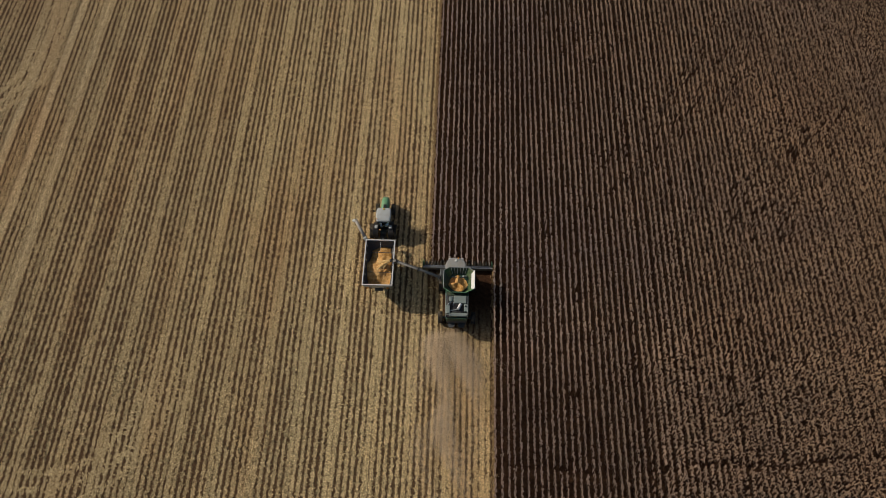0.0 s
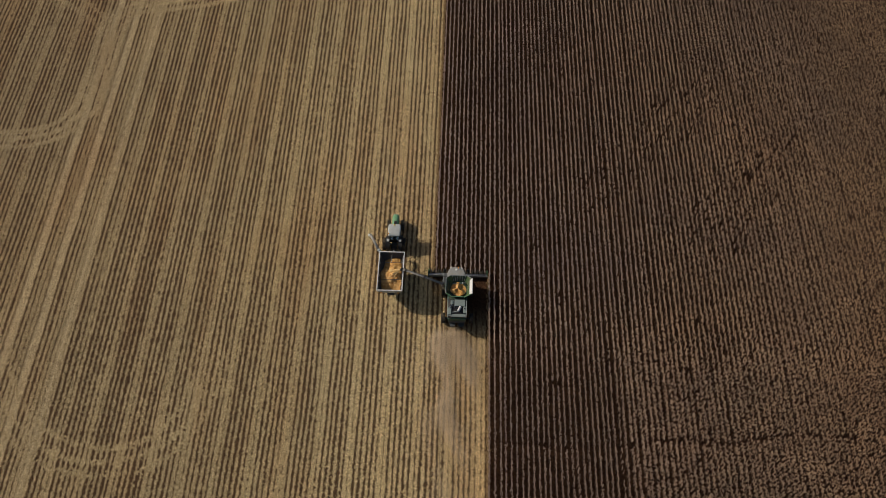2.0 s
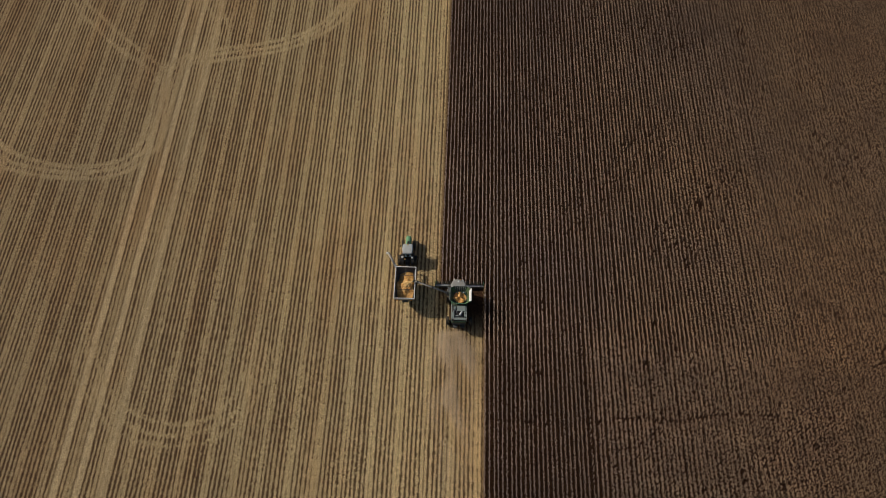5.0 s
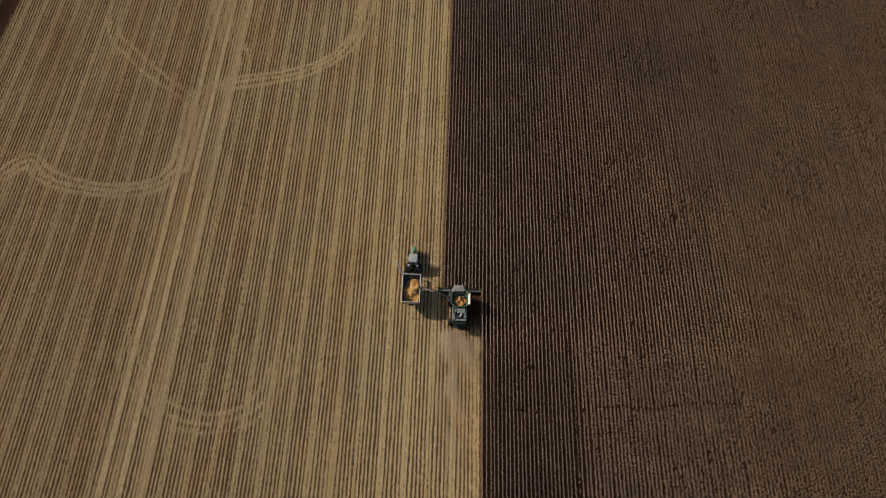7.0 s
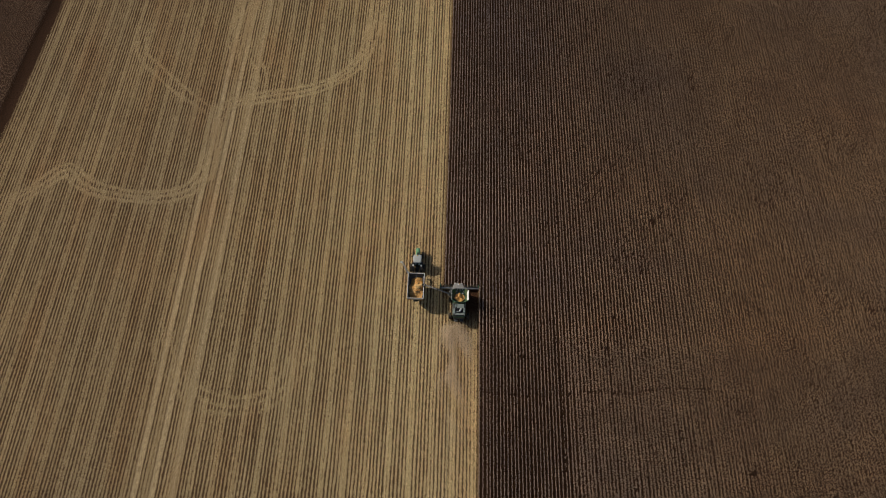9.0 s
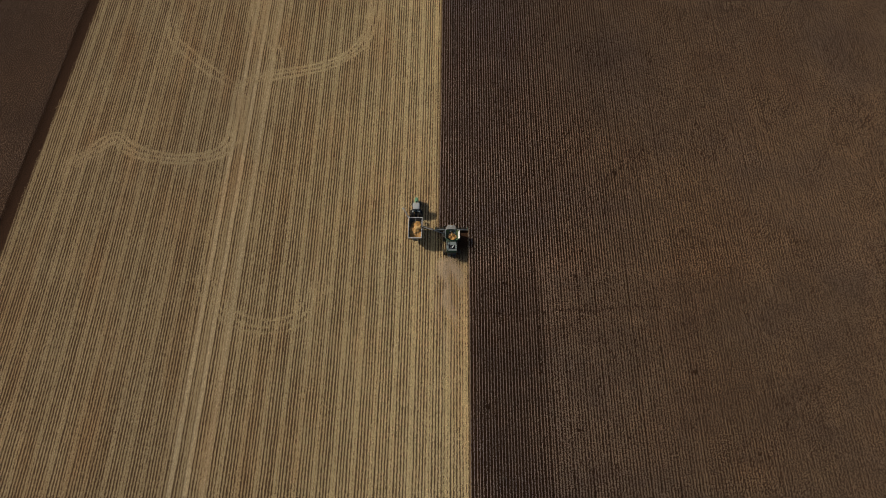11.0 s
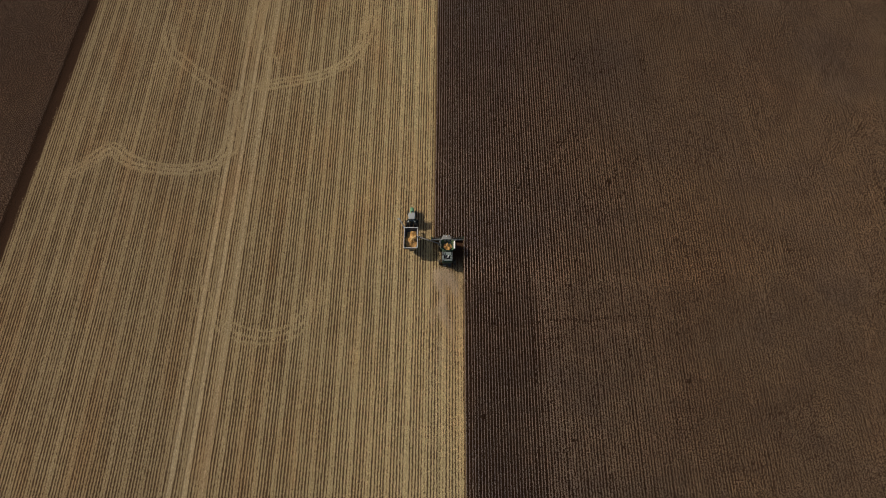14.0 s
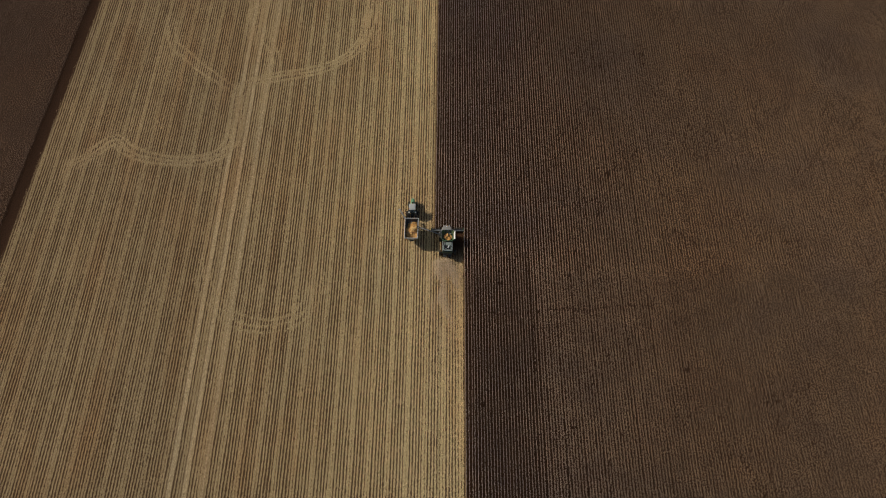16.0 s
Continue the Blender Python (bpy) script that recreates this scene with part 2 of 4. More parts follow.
def make_corn():
    mat, tree, shader = nodes_of("maize_grain", 0.6, 0, 0.35)
    place = place_of(tree)
    grain = tree.nodes.new("ShaderNodeTexVoronoi")
    grain.inputs["Scale"].default_value = 45.0
    tree.links.new(place, grain.inputs["Vector"])
    broad = noise_of(tree, place, 2.5, 4)
    ridge = noise_of(tree, place, 3.2, 4, 0.6, (1.0, 0.35, 1.0))
    base = ramp_of(tree, broad, (0.35, (0.66, 0.33, 0.075)), (0.62, (0.94, 0.62, 0.25)))
    base = mix_of(tree, ramp_of(tree, ridge, (0.46, (0, 0, 0)), (0.64, (0.55, 0.55, 0.55))), base, (0.30, 0.14, 0.035))
    tree.links.new(mix_of(tree, math_of(tree, "MULTIPLY", grain.outputs[0], 0.7), base, (0.45, 0.17, 0.02)), shader.inputs["Base Color"])
    bump_of(tree, shader, grain.outputs[0], 0.5, 0.02)
    return mat


GROUND = make_ground()
STRAW = make_straw("cut_straw", 0.90)
PRESSED = make_straw("pressed_straw", 1.02)
CHAFF = surface("chaff_bits", (0.86, 0.67, 0.45), 0.95, worn=0.3, dusty=0.2, scale=1.0, specular=0.1)
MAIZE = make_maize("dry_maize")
# stalk brown darkened: the shade low in the stand is put into it
STALK = surface("shade_toned_stalk", (0.18, 0.118, 0.078), 0.85, worn=0.4, dusty=0.0, scale=0.3, specular=0.15)
CORN = make_corn()
LOW_LEAF = surface("yellow_brown_leaf", (0.43, 0.285, 0.135), 0.85, worn=0.45, dusty=0.15, scale=0.5, specular=0.15)
SNOUT = surface("crop_stained_plastic", (0.075, 0.066, 0.048), 0.75, worn=0.4, dusty=0.3)
OLD_TUBE = surface("weathered_pale_tube", (0.42, 0.385, 0.345), 0.6, worn=0.35, dusty=0.35)
# paler copy of the grain, with the stream's sunlit look in its colour
FALLING = surface("falling_grain", (0.92, 0.62, 0.25), 0.7, worn=0.25, dusty=0.15, scale=6.0)
GREEN = surface("green_paint", (0.10, 0.29, 0.125), 0.35, worn=0.3, dusty=0.30)
DEEP_GREEN = surface("dark_green_paint", (0.025, 0.075, 0.045), 0.45, worn=0.4, dusty=0.3)
YELLOW = surface("yellow_paint", (0.75, 0.52, 0.03), 0.4, dusty=0.3)
GREY = surface("grey_sheet_metal", (0.36, 0.39, 0.38), 0.5, metallic=0.2, dusty=0.25)
DARK_GREY = surface("dark_grey_metal", (0.085, 0.095, 0.10), 0.55, metallic=0.2, dusty=0.3)
DUSTY_ROOF = surface("dusty_grey_roof", (0.34, 0.335, 0.31), 0.6, worn=0.2, dusty=0.35)
TEAL = surface("grey_green_panel", (0.27, 0.325, 0.30), 0.5, metallic=0.1, worn=0.3, dusty=0.2)
ROOF = surface("pale_grey_cab_roof", (0.50, 0.52, 0.50), 0.45, worn=0.15, dusty=0.2)
WHITE = surface("white_paint", (0.80, 0.79, 0.75), 0.4, worn=0.12, dusty=0.2)
TUBE = surface("weathered_auger_steel", (0.27, 0.265, 0.25), 0.65, metallic=0.2, worn=0.35, dusty=0.3)
DUSTY_FRAME = surface("dusty_header_paint", (0.20, 0.18, 0.13), 0.7, worn=0.4, dusty=0.45)
TANK_GREEN = surface("dusty_tank_green", (0.065, 0.15, 0.045), 0.6, worn=0.6, dusty=0.5, scale=4.0)
# lighter copy of the green: sunlight on hood and tank rims is in the colour
LIGHT_GREEN = surface("sunlit_worn_green_paint", (0.17, 0.40, 0.20), 0.4, worn=0.3, dusty=0.25)
STEEL = surface("galvanised_steel", (0.42, 0.44, 0.46), 0.4, metallic=0.6, worn=0.25, dusty=0.15)
BLACK = surface("black_plastic", (0.02, 0.02, 0.022), 0.5, dusty=0.12)
RUBBER = surface("tyre_rubber", (0.034, 0.032, 0.030), 0.85, dusty=0.5, specular=0.2)
INSIDE = surface("dark_inner_sheet", (0.10, 0.105, 0.115), 0.5, metallic=0.3, dusty=0.2)
AMBER = surface("amber_lens", (0.85, 0.35, 0.03), 0.2, dusty=0.0, worn=0.1)
GLASS, _, glass_shader = nodes_of("cab_glass", 0.05, 0, 0.5)
glass_shader.inputs["Base Color"].default_value = (0.55, 0.65, 0.62, 1)
glass_shader.inputs["Transmission Weight"].default_value = 0.85


# ---- mesh helpers ----
def link_mesh(name, bm, material, parent=None, label="", smooth=False):
    mesh = bpy.data.meshes.new(name)
    bm.to_mesh(mesh)
    bm.free()
    mesh.materials.append(material)
    if smooth:
        mesh.shade_smooth()
    ob = new(name, mesh)
    if parent:
        ob.parent = parent
    if label:
        tagged(ob, label=label)
    return ob


def part(name, bm, material, parent, label="", smooth=False):
    return link_mesh(name, bm, material, parent, label, smooth)


def root(name, label, category, place=(0, 0, 0), turn=0.0, group=""):
    ob = new(name)
    ob.empty_display_size = 0.5
    ob.matrix_world = pose(*place, 0, 0, turn)
    return tagged(ob, label, category, group)


def from_arrays(name, verts, faces_loops, sizes, material, second=None, slots=None):
    """A mesh from numpy arrays: points, corner indices, corners of each face."""
    mesh = bpy.data.meshes.new(name)
    mesh.vertices.add(len(verts))
    mesh.vertices.foreach_set("co", np.ascontiguousarray(verts, dtype=np.float32).ravel())
    mesh.loops.add(len(faces_loops))
    mesh.loops.foreach_set("vertex_index", np.ascontiguousarray(faces_loops, dtype=np.int32))
    mesh.polygons.add(len(sizes))
    starts = np.concatenate(([0], np.cumsum(sizes)[:-1])).astype(np.int32)
    mesh.polygons.foreach_set("loop_start", starts)
    mesh.update(calc_edges=True)
    mesh.materials.append(material)
    if second:
        mesh.materials.append(second)
        mesh.polygons.foreach_set("material_index", np.ascontiguousarray(slots, dtype=np.int32))
    return new(name, mesh)


rng = np.random.default_rng(7)


def row_points(lo, hi, step, y0, y1, jitter_x, keep=None):
    """Places of plants along the rows between x = lo and hi."""
    first = math.ceil((lo + CUT - ROW / 2) / ROW)
    last = math.floor((hi + CUT - ROW / 2) / ROW)
    xs = -CUT + ROW / 2 + ROW * np.arange(first, last + 1)
    ys = np.arange(y0, y1, step)
    gx, gy = np.meshgrid(xs, ys, indexing="ij")
    gx = gx + rng.normal(0, 0.035, (len(xs), 1)) + 0.05 * np.sin(gy * 0.11 + gx * 0.35) * np.sin(gy * 0.031 + gx * 0.9)
    gx = gx + rng.normal(0, jitter_x, gx.shape)
    gy = gy + rng.uniform(-0.5, 0.5, gy.shape) * step
    px, py = gx.ravel(), gy.ravel()
    if keep is not None:
        ok = keep(px, py)
        px, py = px[ok], py[ok]
    return px, py


def maize_arrays(px, py, height, leaves=3):
    """Stalks with hanging leaves and a tassel for each place: numpy arrays for one mesh."""
    n = len(px)
    tall = height * rng.normal(1.0, 0.07, n)
    tall *= 1.0 + 0.05 * np.sin(px * 0.21 + 1.3 * np.sin(py * 0.05)) * np.sin(py * 0.13)
    lean = rng.normal(0, 1.0, (n, 2)) * (0.04, 0.06)
    # further in, clumps of plants have sunk and lean on one another
    clump = np.sin(px * 1.05 + 2.0 * np.sin(py * 0.63)) * np.sin(py * 1.25 + 1.7 * np.sin(px * 0.47) + 0.9 * np.sin(px * 1.9))
    patchy = np.sin(px * 0.083 + 1.4 * np.sin(py * 0.061)) * np.sin(py * 0.094 + 1.8 * np.sin(px * 0.052))
    sunk = 0.8 * np.clip((np.abs(px) - 14) / 60, 0.08, 1.0) * np.clip(0.75 + 0.6 * patchy, 0.15, 1.3)
    thrown = np.clip((px - LODGED_X) / 4, 0, 1) * np.clip((LODGED_Y + 2 * np.sin(px * 0.3) - py) / 4, 0, 1)
    sunk = np.maximum(sunk, 0.52 * thrown)
    tall *= 1.0 + 0.12 * sunk * clump
    lean += (0.16 * sunk * clump)[:, None] * np.stack((np.cos(px * 0.7 + py * 0.5), np.sin(py * 0.6 - px * 0.4)), 1)
    verts, loops, sizes, at = [], [], [], 0
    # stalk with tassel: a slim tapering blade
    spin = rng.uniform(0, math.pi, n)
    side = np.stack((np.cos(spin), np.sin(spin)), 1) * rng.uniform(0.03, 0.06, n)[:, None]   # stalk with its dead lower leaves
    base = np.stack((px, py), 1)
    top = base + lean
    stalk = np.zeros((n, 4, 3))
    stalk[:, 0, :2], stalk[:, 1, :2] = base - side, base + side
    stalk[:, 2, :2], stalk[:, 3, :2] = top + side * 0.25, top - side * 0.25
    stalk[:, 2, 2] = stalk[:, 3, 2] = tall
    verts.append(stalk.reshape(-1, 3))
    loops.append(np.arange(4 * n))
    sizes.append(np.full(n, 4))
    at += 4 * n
    full = np.maximum(np.clip((np.abs(px) - 10) / 75, 0.0, 1.0), 0.75 * thrown)       # away from the edge the canopy closes
    for k in range(leaves):
        part_up = rng.uniform(0.66, 0.96, n) - 0.2 * np.maximum(thrown, 0.8 * full) * rng.random(n) if k else rng.uniform(0.85, 1.0, n)
        heading = rng.choice((-0.5, 0.5), n) * math.pi + rng.normal(0, 1.0, n) * (0.27 + 0.37 * full + 0.28 * thrown) - 0.45 * thrown
        out = np.stack((np.cos(heading), np.sin(heading)), 1)
        over = np.stack((-out[:, 1], out[:, 0]), 1) * (rng.uniform(0.060, 0.096, n) * (1 - 0.12 * full + 0.12 * thrown))[:, None]
        root_xy = base + lean * part_up[:, None]
        reach = (rng.uniform(0.15, 0.31, n) * (1 + 0.42 * full))[:, None]
        z0 = tall * part_up
        mid = root_xy + out * reach * 0.55
        tip = root_xy + out * reach + rng.normal(0, 0.04, (n, 2))
        leaf = np.zeros((n, 5, 3))
        leaf[:, 0, :2], leaf[:, 1, :2] = root_xy - over * 0.6, root_xy + over * 0.6
        leaf[:, 2, :2], leaf[:, 3, :2] = mid + over, mid - over
        leaf[:, 4, :2] = tip
        leaf[:, 0, 2] = leaf[:, 1, 2] = z0
        leaf[:, 2, 2] = leaf[:, 3, 2] = z0 + rng.uniform(-0.05, 0.16, n)
        leaf[:, 4, 2] = z0 - rng.uniform(0.10, 0.55, n) * (1 - 0.3 * full)
        verts.append(leaf.reshape(-1, 3))
        start = at + 5 * np.arange(n)[:, None]
        loops.append((start + np.array((0, 1, 2, 3))).ravel())
        sizes.append(np.full(n, 4))
        loops.append((start + np.array((3, 2, 4))).ravel())
        sizes.append(np.full(n, 3))
        at += 5 * n
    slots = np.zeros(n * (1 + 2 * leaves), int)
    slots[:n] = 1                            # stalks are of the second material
    return np.concatenate(verts), np.concatenate(loops), np.concatenate(sizes), slots


# ---- tracks that wheels have left in the stubble ----
def arc_points(points, steps=40):
    """A smooth line through a few points of the plan."""
    p = [Vector((*q, 0)) for q in points]
    p = [2 * p[0] - p[1]] + p + [2 * p[-1] - p[-2]]
    out = []
    for i in range(1, len(p) - 2):
        for s in range(steps):
            u = s / steps
            a, b, c, d = p[i - 1], p[i], p[i + 1], p[i + 2]
            out.append(0.5 * ((2 * b) + (c - a) * u + (2 * a - 5 * b + 4 * c - d) * u * u + (3 * b - a - 3 * c + d) * u ** 3))
    out.append(p[-2])
    return out


TRACKS = {
    "headland_turn": [(-116, 27), (-110, 32.5), (-103.5, 39), (-98.5, 35), (-92, 32.4), (-81, 30.6), (-71.5, 32.5), (-67.5, 38), (-66.3, 46)],
    "stem": [(-67.0, 36), (-66.4, 46), (-67.2, 58), (-67.3, 64)],
    "wide_turn": [(-67.4, 59), (-64, 64), (-57, 66), (-43.5, 69.6), (-34.5, 75), (-29, 83.5), (-27, 96), (-26.5, 108)],
    "branch": [(-67.5, 58), (-71.5, 62), (-77.5, 66.5), (-86.3, 75), (-93.3, 83), (-95.4, 95)],
    "inner_branch": [(-57.0, 67), (-57.2, 74), (-60, 80), (-63, 85)],
    "pull_off": [(-63, 82), (-66, 88), (-66.4, 97), (-65, 106), (-64, 122)],
    "loop": [(-68.2, -4), (-67.3, -13), (-63.4, -19.5), (-57.6, -24), (-50.5, -26), (-43.4, -24.8), (-39, -21), (-37, -16), (-36.8, -8)],
}
LINES = {name: arc_points(points) for name, points in TRACKS.items()}
track_xy = np.array([(p.x, p.y) for line in LINES.values() for p in line])


def on_track(px, py):
    """Which of the places lie under a wheel track."""
    hit = np.zeros(len(px), bool)
    for cx, cy in track_xy:
        hit |= (np.abs(px - cx) < 1.9) & (np.abs(py - cy) < 1.4)
    for sx in SWATHS:
        hit |= np.abs(px - sx) < 0.75
    return hit


# ---- the field ----
def build_ground():
    bm = bmesh.new()
    bmesh.ops.create_grid(bm, x_segments=60, y_segments=60, size=2200)
    tagged(link_mesh("ground", bm, GROUND), "brown field soil strewn with pale maize straw", "ground", kind="structure")


def joined(batches):
    """Several mesh arrays as one."""
    shift, verts, loops, sizes, slots = 0, [], [], [], []
    for v, l, n, k in batches:
        slots.append(k)
        verts.append(v)
        loops.append(l + shift)
        sizes.append(n)
        shift += len(v)
    return [np.concatenate(q) for q in (verts, loops, sizes, slots)]


def standing(px, py):
    return (px > CUT) | ((px > -AHEAD) & (py > FRONT))


def build_crops():
    trail = np.array([(p.x, p.y) for p in arc_points([(4, -22.0), (12, -22.6), (20, -22.9), (30, -21.4), (38, -21.6), (47, -20.0), (56, -20.4)], 40)])
    bare = rng.uniform((8, -85), (118, 100), (30, 2))        # where plants have fallen
    size = rng.uniform(0.3, 0.65, 30)

    def thinned(px, py):
        """Plants missing along a faint game trail and in small bare spots."""
        gone = np.zeros(len(px), bool)
        for cx, cy in trail:
            gone |= (np.abs(px - cx) < 0.4) & (np.abs(py - cy) < 0.30)
        gone &= rng.random(len(px)) < 0.62
        # wind-thrown patches with small dark gaps
        blown = np.sin(px * 0.15 + 1.3 * np.sin(py * 0.10)) * np.sin(py * 0.12 + 1.6 * np.sin(px * 0.083))
        hole = np.sin(px * 2.6 + 1.9 * np.sin(py * 1.1)) * np.sin(py * 2.1 + 1.7 * np.sin(px * 0.9))
        gone |= (px > 9) & (blown > 0.40) & (hole > 0.52) & (rng.random(len(px)) < np.where(py > 0, 0.75, 0.4))
        for (cx, cy), r in zip(bare, size):
            gone |= ((px - cx) / 1.3) ** 2 + (py - cy) ** 2 < r * r
        return gone

    def seen(px, py):
        # the built crop widens away from the start
        return standing(px, py) & (px < 112 + 0.28 * (py + 75)) & ~((np.abs(px - 22.8) < 0.38) & (py < LODGED_Y + 2) & (py > -45) & (rng.random(len(px)) < 0.75)) & ~thinned(px, py)
    batches = [maize_arrays(*row_points(-CUT, 62, 0.20, -80, 116, 0.033, seen), 2.0, 3),
               maize_arrays(*row_points(62, RIGHT, 0.235, -80, 116, 0.035, seen), 2.0, 3),
               maize_arrays(*row_points(CUT, 104, 0.9, -130, -80, 0.05), 2.0, 2)]
    verts, loops, sizes, slots = joined(batches)
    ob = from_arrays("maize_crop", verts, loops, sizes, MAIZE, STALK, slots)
    tagged(ob, "standing rows of dry brown maize ready for harvest", "maize crop", kind="stuff")
    # the outermost rows keep their low leaves, which the open side lets the sun reach
    low = []
    for side, y0, y1 in ((CUT + 0.22, -80, FRONT), (-AHEAD - 0.02, FRONT + 0.4, 112)):
        ys = np.arange(y0, y1, 0.21)
        ys = ys + rng.uniform(-0.08, 0.08, len(ys))
        for tall, shift in ((0.6, -0.14), (1.2, 0.02)):
            low.append(maize_arrays(side + shift + rng.normal(0, 0.11, len(ys)), ys, tall, 2))
    ob = from_arrays("low_leaves", *joined(low)[:3], LOW_LEAF)
    tagged(ob, "yellow-brown broken lower leaves along the open edge of the maize", "maize leaves", kind="stuff")
    px, py = row_points(LEFT, BORDER, 0.40, -25, 150, 0.07)
    px = px + SLANT * py
    verts, loops, sizes, slots = maize_arrays(px, py, 2.2)
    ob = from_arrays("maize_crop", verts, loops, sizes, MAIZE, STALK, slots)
    tagged(ob, "dark standing maize of the neighbouring field along the stubble", "maize crop", kind="stuff")


def build_stubble():
    def cut(px, py):
        return ((px < -AHEAD) | ((px < CUT) & (py < np.where(px < -1.9, 3.6, -4.5)))) & (px - SLANT * py > BORDER + 2.7) & ((px < -CUT) | (py < np.where(px < -1.9, 3.6, -4.5)) | (py > FRONT + 1.5))
    px, py = row_points(BORDER - 4, CUT, 0.25, -88, 135, 0.09, cut)
    # cut stalks: some rows were knocked flat by wheels
    row = np.round((px + CUT) / ROW - 0.5).astype(int)
    worn = np.random.default_rng(3).random(400)[(row + 200) % 400]
    keep = (rng.random(len(px)) < np.where(worn < 0.30, 0.25, 0.9)) & ~on_track(px, py)
    px, py = px[keep], py[keep]
    n = len(px)
    tall = rng.uniform(0.06, 0.24, n)
    spin = rng.uniform(0, math.pi, n)
    side = np.stack((np.cos(spin), np.sin(spin)), 1) * rng.uniform(0.03, 0.09, n)[:, None]
    lean = rng.normal(0, 0.14, (n, 2))
    base = np.stack((px, py), 1)
    stub = np.zeros((n, 4, 3))
    stub[:, 0, :2], stub[:, 1, :2] = base - side, base + side
    stub[:, 2, :2], stub[:, 3, :2] = base + lean + side, base + lean - side
    stub[:, 2, 2] = stub[:, 3, 2] = tall
    # loose leaves and husks lying over the rows
    m = int(n * 0.95)
    pick = rng.integers(0, n, m)
    lx = px[pick] + rng.normal(0, 0.17, m)
    ly = py[pick] + rng.uniform(-0.2, 0.2, m)
    heading = rng.choice((-0.75, 0.55), m) + rng.normal(0, 0.45, m)
    along = np.stack((np.cos(heading), np.sin(heading)), 1) * rng.uniform(0.09, 0.26, m)[:, None]
    over = np.stack((-along[:, 1], along[:, 0]), 1) * 0.24
    at = np.stack((lx, ly), 1)
    husk = np.zeros((m, 4, 3))
    husk[:, 0, :2], husk[:, 1, :2], husk[:, 2, :2], husk[:, 3, :2] = at - along, at + over, at + along, at - over
    husk[:, :, 2] = rng.uniform(0.02, 0.13, (m, 4))
    verts = np.concatenate((stub.reshape(-1, 3), husk.reshape(-1, 3)))
    ob = from_arrays("stubble", verts, np.arange(4 * (n + m)), np.full(n + m, 4), STRAW)
    tagged(ob, "pale cut maize stubble and loose straw in rows", "stubble", kind="stuff")


def build_tracks():
    """Straw pressed flat by wheels: short pieces lying across each lane, thinning out at its sides."""
    lanes = {"stem": (-2.2, -0.8, 0.8, 2.2), "pull_off": (-3.0, -1.6, 0.0, 1.6, 3.0), "inner_branch": (-1.3, 1.1), "branch": (-1.5, 1.3),
             "wide_turn": (-1.7, 0.1, 1.6), "headland_turn": (-1.9, -0.1, 1.7), "loop": (-2.3, -0.4, 1.7)}
    thick = {"loop": 17, "branch": 26, "inner_branch": 34, "pull_off": 36}
    for name, line in LINES.items():
        p = np.array([(q.x, q.y) for q in line])
        run = np.concatenate(([0], np.cumsum(np.linalg.norm(np.diff(p, axis=0), axis=1))))
        verts = []
        for lane in lanes[name]:
            n = int(run[-1] * 1.3 * thick.get(name, 44))
            at = rng.uniform(0, run[-1], n)
            # straw lies in runs, with thin stretches between them
            lying = 0.5 + 0.3 * np.sin(at * 0.55 + lane * 4) + 0.25 * np.sin(at * 1.7 + lane * 9)
            fade = np.clip(np.minimum(at, run[-1] - at) / 9.0, 0.05, 1.0)
            at = at[rng.random(n) < np.clip(lying + 0.35, 0.3, 1) * fade]
            n = len(at)
            mid = np.stack((np.interp(at, run, p[:, 0]), np.interp(at, run, p[:, 1])), 1)
            ahead = np.stack((np.interp(at + 0.4, run, p[:, 0]), np.interp(at + 0.4, run, p[:, 1])), 1)
            back = np.stack((np.interp(at - 0.4, run, p[:, 0]), np.interp(at - 0.4, run, p[:, 1])), 1)
            way = ahead - back
            way /= np.linalg.norm(way, axis=1)[:, None] + 1e-9
            over = np.stack((-way[:, 1], way[:, 0]), 1)
            wander = 0.2 * np.sin(at * 0.16 + lane * 3) + 0.1 * np.sin(at * 0.43 + lane * 5)
            spot = mid + over * (lane + wander + rng.normal(0, 0.30, n))[:, None]
            lay = rng.normal(0, 0.5, n)
            length, wide = rng.uniform(0.12, 0.30, n)[:, None], rng.uniform(0.06, 0.12, n)[:, None]
            one = (over * np.cos(lay)[:, None] + way * np.sin(lay)[:, None]) * length
            two = (way * np.cos(lay)[:, None] - over * np.sin(lay)[:, None]) * wide
            piece = np.zeros((n, 4, 3))
            piece[:, 0, :2], piece[:, 1, :2], piece[:, 2, :2], piece[:, 3, :2] = spot - one, spot + two, spot + one, spot - two
            piece[:, :, 2] = rng.uniform(0.012, 0.05, (n, 1)) + rng.uniform(0, 0.035, (n, 4))
            verts.append(piece.reshape(-1, 3))
        verts = np.concatenate(verts)
        ob = from_arrays("wheel_track", verts, np.arange(len(verts)), np.full(len(verts) // 4, 4), PRESSED)
        tagged(ob, "curved wheel track of pressed pale straw on stubble", "wheel track", "wheel tracks", kind="stuff")


build_ground()
build_crops()
build_stubble()
build_tracks()

# ---- shapes for the machines ----
def box(bm, x0, x1, y0, y1, z0, z1, bevel=0.0):
    m = Matrix.Translation(((x0 + x1) / 2, (y0 + y1) / 2, (z0 + z1) / 2)) @ Matrix.Diagonal((x1 - x0, y1 - y0, z1 - z0, 1))
    made = bmesh.ops.create_cube(bm, size=1, matrix=m)
    if bevel:
        edges = {e for v in made["verts"] for e in v.link_edges}
        bmesh.ops.bevel(bm, geom=list(edges), offset=bevel, segments=2, affect="EDGES", profile=0.6)
    return bm


def boxed(*dims, bevel=0.02):
    return box(bmesh.new(), *dims, bevel)


